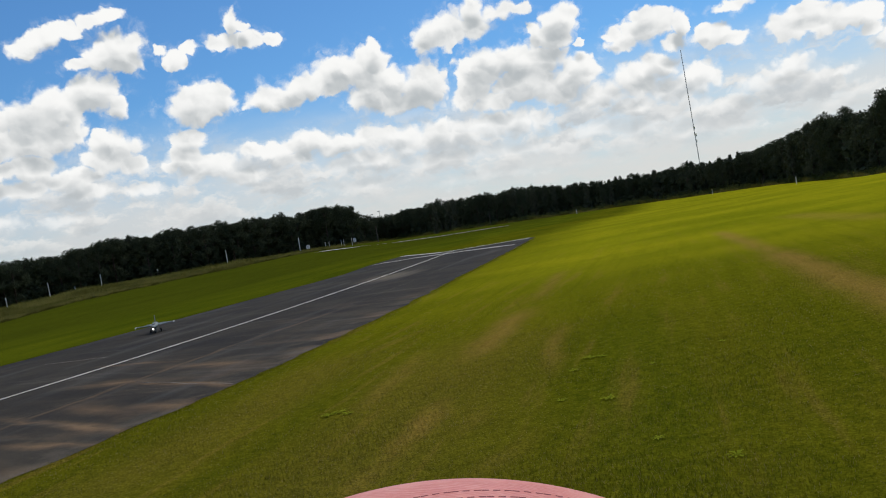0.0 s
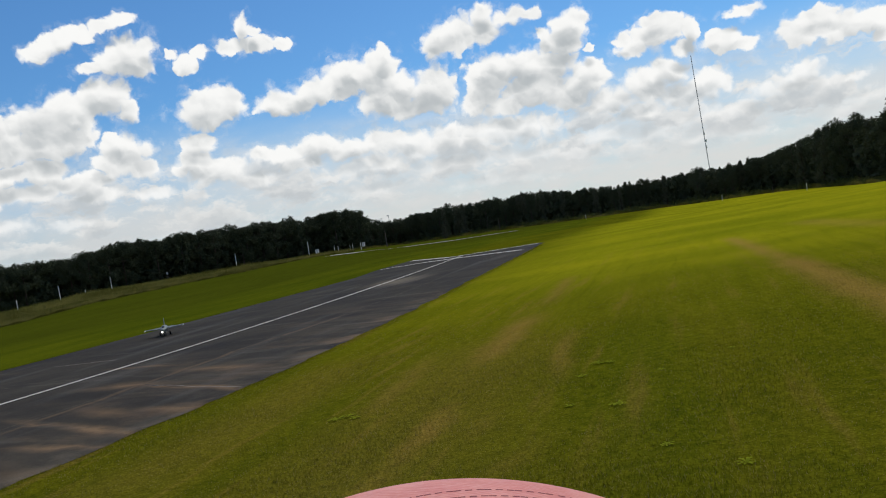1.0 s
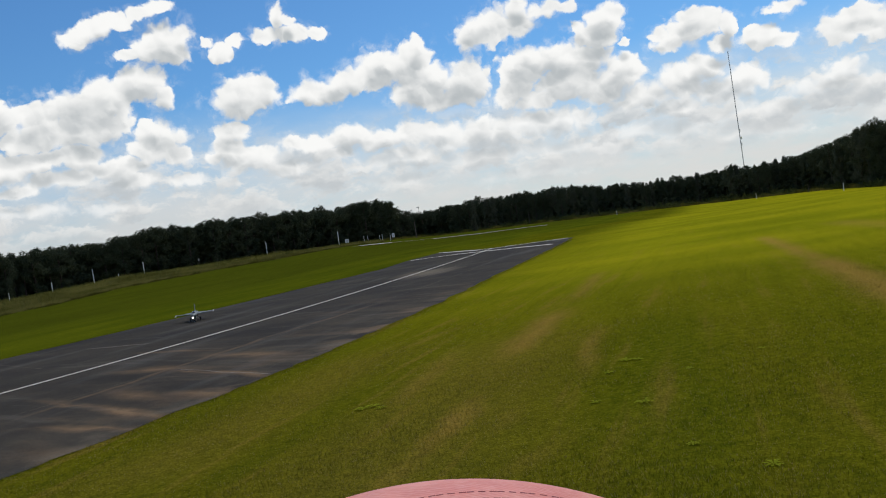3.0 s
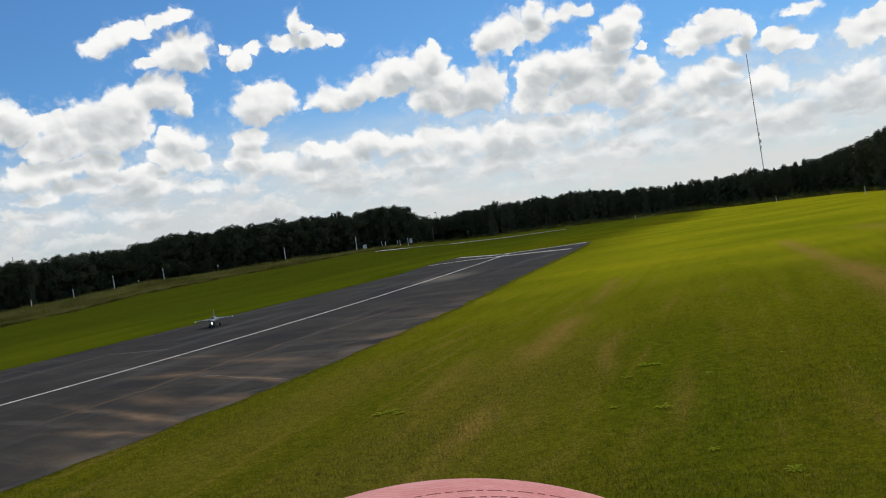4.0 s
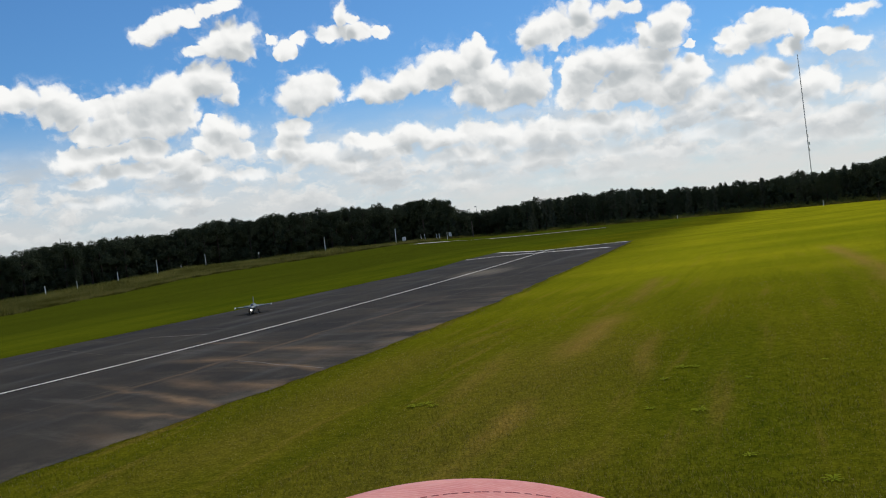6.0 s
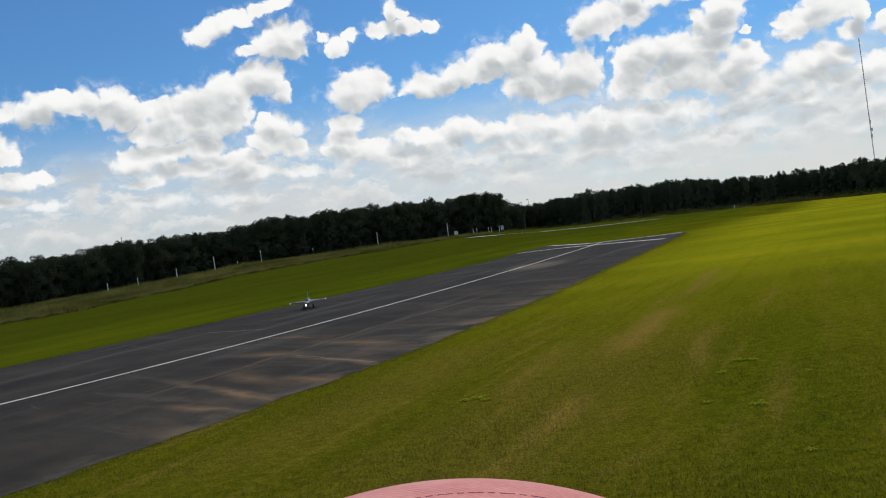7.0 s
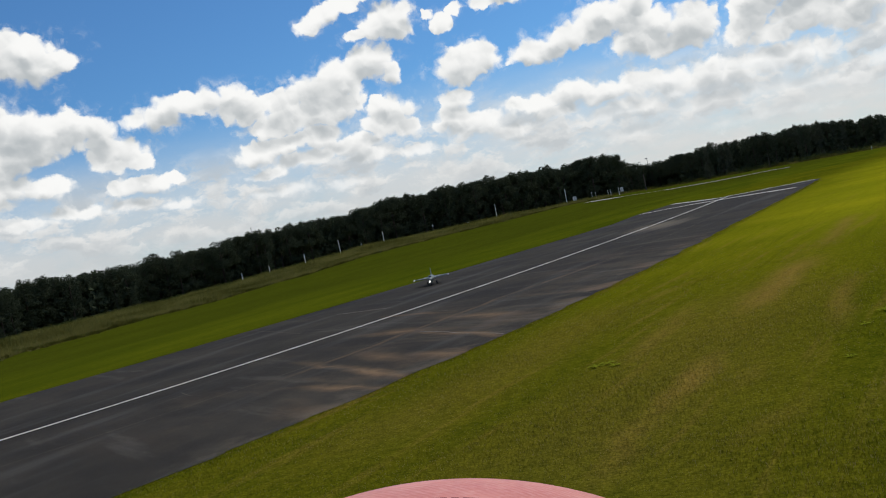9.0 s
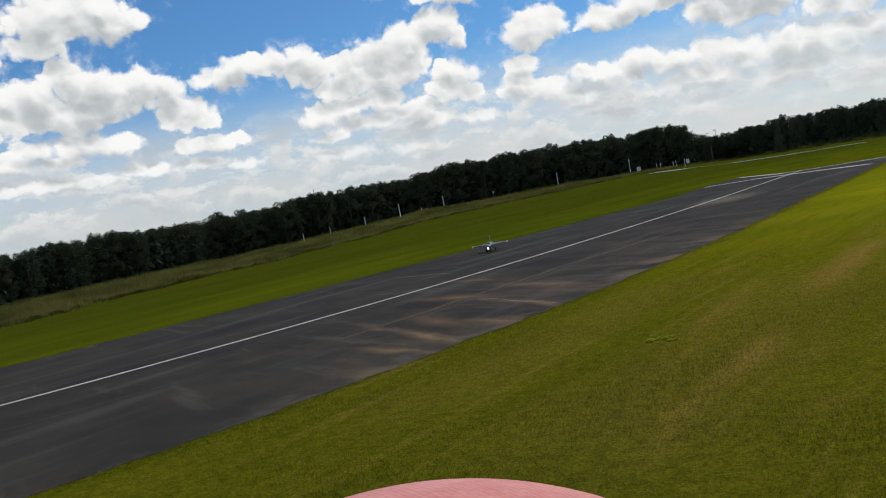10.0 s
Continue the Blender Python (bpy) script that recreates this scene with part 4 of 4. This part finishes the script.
# ---- gravel road across the far end ----
def build_road():
    line = [(-8.0, 123.2), (-3.1, 128.0), (3.8, 172.0), (12.5, 163.0), (20.9, 165.2), (26.4, 166.4)]
    xs, ys = [p[0] for p in line], [p[1] for p in line]
    pts = [(float(x), float(np.interp(x, xs, ys))) for x in np.linspace(xs[0], xs[-1], 70)]
    verts, faces = [], []
    for i, (x, y) in enumerate(pts):
        w = (1.5 - 0.9 * i / 69) * 2.4
        for s in (-w, w):
            verts.append((x + s * 0.2, y + s, float(ground_z(x + s * 0.2, y + s)) + 0.09))
    faces = [(2 * i, 2 * i + 1, 2 * i + 3, 2 * i + 2) for i in range(69)]
    ob = new("gravel_road", mesh_from("gravel_road", verts, faces, GRAVEL))
    tagged(ob, "pale gravel service road at the field's far end", "road", kind="structure")


build_road()


def build_track():
    pts = [bearing(a, 124.0 - 0.5 * (a - 28.0)) for a in np.linspace(27.8, 39.0, 24)]
    verts = []
    for x, y in pts:
        for s in (-0.9, 0.9):
            verts.append((x, y + s, float(ground_z(x, y + s)) + 0.08))
    faces = [(2 * i, 2 * i + 1, 2 * i + 3, 2 * i + 2) for i in range(len(pts) - 1)]
    tagged(new("dirt_track", mesh_from("dirt_track", verts, faces, GRAVEL)), "pale dirt track along the wood's edge", "track", kind="structure")


build_track()


# ---- posts, sign and masts beyond the field ----
def post_z(az, d):
    x, y = bearing(az, d)
    return x, y, float(ground_z(x, y))


def build_post(az, d, top, radius, lean=0.0, mat=None, label="white-painted wooden boundary post in tall grass", name="boundary_post", group="white boundary posts"):
    """A round post with a bevelled cap; top: its height over the eye, in degrees."""
    x, y, z = post_z(az, d)
    high = 1.75 + math.tan(radians(top)) * d - z
    post = thing(name, pose(x, y, z, 0, lean, 0), label, "post", group)
    bm = bmesh.new()
    tube(bm, (0, 0, -0.1), (0, 0, high - radius * 0.6), radius, radius * 0.92, 12)
    part("shaft", bm, mat or WHITE, post, smooth=False)
    bm = bmesh.new()
    tube(bm, (0, 0, high - radius * 0.6), (0, 0, high), radius * 1.0, radius * 0.45, 12)
    part("post_cap", bm, mat or WHITE, post)
    return post


for az, d, top, r in ((-5.0, 212, 0.88, 0.095), (-9.75, 204, 0.90, 0.085), (-17.5, 186, 0.77, 0.075), (-20.5, 177, 0.79, 0.075), (-19.05, 180, 0.28, 0.05),
                      (-22.9, 170, 0.34, 0.08), (-25.3, 163, 0.08, 0.06), (-27.1, 156, 0.02, 0.08)):
    build_post(az, d, top, r, random.uniform(-1.5, 1.5))
for az, top in ((-3.3, 0.30), (-3.05, 0.26), (-2.25, 0.20), (-2.08, 0.24)):
    build_post(az, 208, top, 0.06, 0.0, label="slim white post beside the gravel road", group="slim white posts")
for az, d, top in ((13.6, 210, -0.56), (22.3, 192, -0.77), (27.3, 165, -0.93)):
    build_post(az, d, top, 0.06, 2.0, label="short pale marker post in front of the woods", name="marker_post", group="marker posts")
build_post(25.35, 184, -0.66, 0.07, 0.0, DARK_WOOD, "thin dark wooden stake at the wood's foot", "stake", "")
build_post(7.85, 226, 0.27, 0.06, 0.0, DARK_WOOD, "thin bare grey pole before the trees", "utility_pole", "")
build_post(0.2, 228, 0.72, 0.13, 0.0, DARK_WOOD, "weathered grey wooden utility pole before the trees", "utility_pole", "")


def build_sign(az, d, low, high, wide, label):
    x, y, z = post_z(az, d)
    z0, z1 = 1.75 + math.tan(radians(low)) * d, 1.75 + math.tan(radians(high)) * d
    sign = thing("field_sign", pose(x, y, z, 0, 0, -az), label, "sign")
    for s in (-1, 1):
        bm = bmesh.new()
        box(bm, (s * wide * 0.42, 0.06, (z1 - z) / 2), (0.09, 0.09, z1 - z), bevel=0.01)
        part("leg", bm, DARK_WOOD, sign)
    bm = bmesh.new()
    box(bm, (0, 0, (z0 + z1) / 2 - z), (wide, 0.05, z1 - z0), bevel=0.012)
    panel = part("panel", bm, WHITE, sign, "white board")
    for k in range(3):
        bm = bmesh.new()
        box(bm, (0, -0.03, (z0 + z1) / 2 - z + (1 - k) * (z1 - z0) * 0.27), (wide * (0.7 - 0.12 * k), 0.012, (z1 - z0) * 0.12))
        part("bar", bm, GREY_STEEL, panel, "grey printed bar")
    return sign


build_sign(-1.34, 206, -0.08, 0.19, 0.65, "small white notice board on two posts")
build_post(-1.54, 206, 0.24, 0.06, 0.0, label="slim white post beside the notice board", group="slim white posts")
build_sign(-4.45, 218, 0.0, 0.26, 0.9, "pale weathered board beside a white post")
build_sign(-14.1, 204, 0.32, 0.46, 0.25, "tiny white marker board before the trees")


def build_lamp_pole(az, d, top):
    """A slender pole with a floodlight head that looks over the trees."""
    x, y, z = post_z(az, d)
    high = 1.75 + math.tan(radians(top)) * d - z
    pole = thing("floodlight_pole", pose(x, y, z, 0, 0, -az), "slender grey floodlight pole rising over the trees", "lamp post", "floodlight poles")
    bm = bmesh.new()
    tube(bm, (0, 0, -0.1), (0, 0, high), 0.11, 0.06, 10)
    part("shaft", bm, GREY_STEEL, pole)
    bm = bmesh.new()
    box(bm, (-0.25, 0, high + 0.05), (0.8, 0.35, 0.22), bevel=0.04)
    part("lamp_head", bm, GREY_STEEL, pole)


build_lamp_pole(0.15, 288, 1.53)
build_lamp_pole(0.62, 284, 1.66)


def build_mast(az, d, top, wide, label, antennas=()):
    """A lattice mast: three legs, rings and diagonals, with small antennas."""
    x, y = bearing(az, d)
    high = 1.75 + math.tan(radians(top)) * d
    mast = thing("radio_mast", pose(x, y, 0), label, "mast", "radio masts")
    r = wide / 2
    feet = [(math.cos(k * 2.094) * r, math.sin(k * 2.094) * r) for k in range(3)]
    for fx, fy in feet:
        bm = bmesh.new()
        tube(bm, (fx, fy, -0.5), (fx, fy, high), wide * 0.16, wide * 0.12, 6)
        part("leg", bm, GREY_STEEL, mast)
    bm = bmesh.new()
    steps = int(high / (wide * 2.2))
    for i in range(steps):
        z0, z1 = high * i / steps, high * (i + 1) / steps
        for k in range(3):
            a, c = feet[k], feet[(k + 1) % 3]
            tube(bm, (*a, z0), (*c, z1), wide * 0.07, wide * 0.07, 4)
    part("bracing", bm, GREY_STEEL, mast)
    for h, w in antennas:
        bm = bmesh.new()
        box(bm, (r + w / 2, 0, h * high), (w, 0.8, 3.2), bevel=0.1)
        part("antenna", bm, WHITE, mast, "pale box antenna")
    return mast


build_mast(21.85, 1000, 8.27, 0.85, "tall thin grey lattice radio mast behind the woods", ((0.345, 1.6), (0.30, 0.9), (0.40, 0.8)))
build_mast(-25.9, 680, 2.80, 0.6, "distant thin grey lattice mast over the trees")

# ---- model jet standing on the runway ----
JET_GREY = simple("jet_grey_paint", (0.06, 0.075, 0.065), (0.26, 0.28, 0.26), 9.0, 0.5)
JET_DARK = simple("jet_dark_paint", (0.05, 0.065, 0.06), (0.12, 0.14, 0.13), 5.0, 0.45)
RUBBER = simple("rubber", (0.012, 0.012, 0.012), (0.03, 0.03, 0.03), 30.0, 0.85)
GLOW, _, glow_shader = material("lit_lamp", 0.3)
glow_shader.inputs["Base Color"].default_value = (0.8, 0.8, 0.8, 1.0)
glow_shader.inputs["Emission Color"].default_value, glow_shader.inputs["Emission Strength"].default_value = (1.0, 0.97, 0.9, 1.0), 3.0
CANOPY = simple("dark_canopy", (0.015, 0.018, 0.02), (0.03, 0.034, 0.04), 4.0, 0.12, 0.0, 0.6)


def slab(bm, outline, z, thick, flip=False):
    """A thin tapered plate over an outline in the x-y plane."""
    top = [bm.verts.new((x, y, z + thick / 2)) for x, y in outline]
    low = [bm.verts.new((x, y, z - thick / 2)) for x, y in outline]
    bm.faces.new(top)
    bm.faces.new(low[::-1])
    for i in range(len(outline)):
        j = (i + 1) % len(outline)
        bm.faces.new((top[i], low[i], low[j], top[j]))


def build_jet(m):
    """A fighter-shaped radio-controlled jet, nose along +y."""
    jet = thing("model_jet", m, "grey camouflaged radio-controlled model jet on its wheels", "model aircraft")
    bm = bmesh.new()
    rings = ((0.98, 0.004, 0.24), (0.86, 0.035, 0.245), (0.68, 0.065, 0.25), (0.42, 0.090, 0.25), (0.1, 0.105, 0.245), (-0.3, 0.105, 0.245), (-0.62, 0.085, 0.25), (-0.80, 0.062, 0.25))
    rows = []
    for y, r, z in rings:
        rows.append([bm.verts.new((math.cos(a) * r * 1.15, y, z + math.sin(a) * r * (0.85 if math.sin(a) > 0 else 1.0))) for a in [k * math.pi / 8 for k in range(16)]])
    for a, c in zip(rows, rows[1:]):
        for k in range(16):
            bm.faces.new((a[k], a[(k + 1) % 16], c[(k + 1) % 16], c[k]))
    bm.faces.new(rows[0][::-1])
    bm.faces.new(rows[-1])
    bmesh.ops.recalc_face_normals(bm, faces=bm.faces)
    part("fuselage", bm, JET_GREY, jet, smooth=True)
    bm = bmesh.new()
    bmesh.ops.create_uvsphere(bm, u_segments=14, v_segments=8, radius=1.0, matrix=Matrix.Translation((0, 0.50, 0.315)) @ Matrix.Diagonal((0.055, 0.20, 0.055, 1)))
    part("canopy", bm, CANOPY, jet, "dark cockpit canopy", smooth=True)
    bm = bmesh.new()
    box(bm, (0, 0.30, 0.135), (0.13, 0.34, 0.07), bevel=0.025)
    part("intake", bm, JET_DARK, jet)
    for s in (-1, 1):
        bm = bmesh.new()
        slab(bm, [(s * 0.08, 0.30), (s * 0.60, -0.12), (s * 0.60, -0.30), (s * 0.08, -0.34)][::s], 0.25, 0.022)
        wing = part("wing", bm, JET_DARK if s > 0 else JET_GREY, jet)
        bm = bmesh.new()
        tube(bm, (s * 0.615, 0.10, 0.25), (s * 0.615, -0.38, 0.25), 0.018, 0.018, 8)
        part("wingtip_missile", bm, WHITE, wing, "white wingtip missile")
        bm = bmesh.new()
        slab(bm, [(s * 0.06, -0.52), (s * 0.33, -0.72), (s * 0.33, -0.84), (s * 0.06, -0.82)][::s], 0.245, 0.014)
        part("tailplane", bm, JET_GREY, jet)
        bm = bmesh.new()
        tube(bm, (s * 0.06, -0.16, 0.18), (s * 0.16, -0.18, 0.06), 0.011, 0.009, 8)
        leg = part("main_gear_leg", bm, GREY_STEEL, jet)
        bm = bmesh.new()
        tube(bm, (s * 0.145, -0.18, 0.058), (s * 0.185, -0.18, 0.058), 0.058, 0.058, 16)
        part("wheel", bm, RUBBER, leg, "black rubber wheel")
    bm = bmesh.new()
    tube(bm, (0, 0.40, 0.16), (0, 0.44, 0.05), 0.010, 0.008, 8)
    leg = part("nose_gear_leg", bm, WHITE, jet)
    bm = bmesh.new()
    tube(bm, (-0.018, 0.44, 0.047), (0.018, 0.44, 0.047), 0.047, 0.047, 16)
    part("wheel", bm, RUBBER, leg, "black rubber wheel")
    bm = bmesh.new()
    slab(bm, [(-0.34, 0.32), (-0.64, 0.55), (-0.78, 0.55), (-0.78, 0.32)], 0.0, 0.016)
    bmesh.ops.transform(bm, matrix=Matrix(((0, 0, 1, 0), (1, 0, 0, 0), (0, 1, 0, 0), (0, 0, 0, 1))), verts=bm.verts)
    bmesh.ops.recalc_face_normals(bm, faces=bm.faces)
    part("tail_fin", bm, JET_DARK, jet, "dark grey tail fin")
    bm = bmesh.new()
    tube(bm, (0, -0.78, 0.25), (0, -0.88, 0.25), 0.06, 0.048, 14)
    part("exhaust", bm, JET_DARK, jet, "dark exhaust nozzle")
    bm = bmesh.new()
    bmesh.ops.create_uvsphere(bm, u_segments=12, v_segments=8, radius=0.032, matrix=Matrix.Translation((0.05, 0.46, 0.15)))
    part("landing_light", bm, GLOW, jet, "bright white landing light")
    return jet


build_jet(pose(-7.35, 27.6, road_z(-7.35, 27.6), 0, 0, 192) @ Matrix.Scale(0.95, 4))


# ---- weeds and grass blades near at hand ----
def build_weed(x, y, size, seed):
    """A low rosette: narrow arching leaves that spring from one crown."""
    rng = np.random.default_rng(seed)
    verts, faces = [(0.0, 0.0, 0.004)], []
    k = 15
    for i in range(k):
        a = 2 * math.pi * i / k + rng.uniform(-0.3, 0.3)
        long, wide, lift = size * rng.uniform(0.55, 1.15), size * rng.uniform(0.07, 0.12), rng.uniform(0.05, 0.22)
        d, s = Vector((math.cos(a), math.sin(a), 0)), Vector((-math.sin(a), math.cos(a), 0))
        up = lambda f: Vector((0, 0, 0.006 + long * lift * math.sin(f * 2.3)))
        n = len(verts)
        for f, w in ((0.45, 0.8), (0.75, 1.0)):
            for side in (-1, 1):
                verts.append(tuple(d * long * f + s * (side * wide * w) + up(f)))
        verts.append(tuple(d * long + up(1.0)))
        faces += [(0, n, n + 1), (n, n + 2, n + 3, n + 1), (n + 2, n + 4, n + 3)]
    ob = new("weed", mesh_from("weed", verts, faces, WEED))
    ob.matrix_basis = pose(x, y, 0.0)
    return tagged(ob, "light green leafy weed rosette in the mown grass", "weed", "weeds in the grass")


for i, (x, y, s) in enumerate(((-0.82, 8.93, 0.10), (-0.70, 8.98, 0.09), (-0.62, 8.82, 0.08), (2.10, 9.31, 0.10), (2.22, 9.25, 0.08), (1.77, 8.77, 0.07),
                               (1.74, 7.27, 0.09), (1.37, 7.54, 0.06), (1.69, 5.84, 0.06), (1.97, 5.15, 0.07), (2.50, 8.36, 0.05), (3.43, 8.81, 0.05))):
    if x > near_edge(y) + 0.2:
        build_weed(x, y, s, i)


def grow_lawn():
    rng = np.random.default_rng(3)
    n = 560000
    # thickest close by and ahead, thinning out all round
    r = 0.6 + 2.4 * rng.random(n) + 19.0 * rng.random(n) ** 2.2 * rng.random(n) ** 0.3
    az = np.where(rng.random(n) < 0.8, rng.normal(3.0, 34.0, n), rng.uniform(-180, 180, n))
    x, y = np.sin(np.radians(az)) * r, np.cos(np.radians(az)) * r
    edge = np.array([near_edge(float(q)) for q in np.linspace(-23, 23, 600)])
    lawn = x > np.interp(y, np.linspace(-23, 23, 600), edge) - 0.08
    x, y, r = x[lawn], y[lawn], r[lawn]
    high = 0.020 + 0.008 * np.sin(x * 1.7 + np.sin(y * 2.3)) * np.cos(y * 1.3)
    v, f = blades(rng, x, y, np.full(len(x), -0.004), high, 0.0026 + 0.0006 * r, 0.9)
    ob = new("lawn_blades", mesh_from("lawn_blades", v, f, BLADE))
    tagged(ob, "short mown grass blades, green with dry tips", "grass", kind="stuff")
    # ragged fringe that grows over the runway's edges
    ys = 2.0 + 47.0 * rng.random(60000) ** 1.6
    side = rng.random(60000) < 0.6
    ex = np.array([near_edge(float(q)) if s else far_edge(float(q)) for q, s in zip(ys, side)])
    off = np.abs(rng.normal(0, 0.16, 60000)) - 0.02
    xs = ex + np.where(side, off, -off)
    d = np.hypot(xs, ys)
    v, f = blades(rng, xs, ys, np.full(60000, -0.004), 0.013, 0.005 + 0.0010 * d, 0.9)
    ob = new("edge_grass", mesh_from("edge_grass", v, f, BLADE))
    tagged(ob, "ragged grass fringe along the asphalt edge", "grass", kind="stuff")


grow_lawn()

# ---- the pink cap under the camera ----
def build_twill():
    m, b, p = material("pink_twill", 0.85, 0.0, 0.15)
    at = b.add("ShaderNodeTexCoord").outputs["Object"]
    w = b.add("ShaderNodeTexWave", wave_type="BANDS", bands_direction="DIAGONAL")
    b.put(w.inputs["Vector"], at)
    w.inputs["Scale"].default_value, w.inputs["Distortion"].default_value, w.inputs["Detail"].default_value = 420.0, 1.5, 2.0
    fade = b.noise(at, 60.0, 5.0, 0.6)
    thread = b.noise(at, 900.0, 3.0, 0.6)
    c = b.mix(b.step(fade, 0.3, 0.7), (0.72, 0.240, 0.205), (0.84, 0.345, 0.290))
    c = b.mix(b.math("MULTIPLY", b.step(thread, 0.4, 0.7), 0.30), c, (0.88, 0.48, 0.42))
    b.put(p.inputs["Base Color"], c)
    p.inputs["Sheen Weight"].default_value, p.inputs["Sheen Roughness"].default_value = 0.12, 0.4
    bump(b, p, b.math("ADD", b.math("MULTIPLY", w.outputs["Fac"], 0.35), thread), 0.4, 0.0003)
    return m


TWILL = build_twill()
THREAD = simple("stitch_thread", (0.36, 0.105, 0.11), (0.50, 0.16, 0.155), 800.0, 0.8)


def build_cap():
    up = head(5.0, -1.4, -9.4).to_3x3()
    m = Matrix.Translation(DOME_AT) @ (up @ Matrix(((1, 0, 0), (0, 0, 1), (0, -1, 0)))).to_4x4()
    cap = thing("cap", m, "faded pink cotton cap with rows of dashed stitching", "cap")
    # here x is to the right, y ahead, z up
    verts, faces, n = [], [], 200
    colats = np.concatenate([np.linspace(1, 40, 60), np.linspace(42, 82, 21)])
    verts.append((0, 0, DOME))
    for c in colats:
        for k in range(n):
            a = 2 * math.pi * k / n
            r = DOME
            verts.append((math.sin(radians(c)) * math.cos(a) * r, math.sin(radians(c)) * math.sin(a) * r, math.cos(radians(c)) * r))
    faces += [(0, 1 + k, 1 + (k + 1) % n) for k in range(n)]
    for i in range(len(colats) - 1):
        for k in range(n):
            j = (k + 1) % n
            faces.append((1 + i * n + k, 1 + (i + 1) * n + k, 1 + (i + 1) * n + j, 1 + i * n + j))
    crown = part_mesh("crown", mesh_from("crown_shell", verts, faces, TWILL, True), cap)
    wall = crown.modifiers.new("cloth", "SOLIDIFY")
    wall.thickness, wall.offset = 0.0018, -1.0
    bm = bmesh.new()
    for k in range(n):
        a, c = 2 * math.pi * k / n, 2 * math.pi * (k + 1) / n
        r, z = DOME * math.sin(radians(81)), DOME * math.cos(radians(81))
        tube(bm, (math.cos(a) * r, math.sin(a) * r, z), (math.cos(c) * r, math.sin(c) * r, z), 0.0022, 0.0022, 6)
    part("hem", bm, TWILL, cap, "rolled pink hem")
    # a slender stake holds the cap up from the turf
    foot = m.inverted() @ Vector((DOME_AT.x, DOME_AT.y, -0.05))
    bm = bmesh.new()
    tube(bm, foot, Vector((0, 0, DOME - 0.004)), 0.014, 0.011, 12)
    part("stake", bm, DARK_WOOD, cap, "plain wooden stake")
    # stitches: short threads half sunk in the cloth, in rows along the front
    bm = bmesh.new()
    tube(bm, (-0.00052, 0, 0), (0.00052, 0, 0), 0.00008, 0.00008, 6)
    stitch = bpy.data.meshes.new("stitch")
    bm.to_mesh(stitch)
    bm.free()
    stitch.materials.append(THREAD)
    for ahead in (0.0016, -0.0019):
        for k in range(-16, 17):
            x = k * 0.00150 + 0.0002 * math.sin(k * 2.1)
            y = ahead - x * x / 0.11
            z = math.sqrt(DOME * DOME - x * x - y * y) + 0.00003
            s = part_mesh("stitch", stitch, cap)
            s.matrix_basis = pose(x, y, z, 0, math.degrees(math.asin(x / DOME)), math.degrees(math.atan2(-2 * x / 0.11, 1.0)))
    return cap


build_cap()
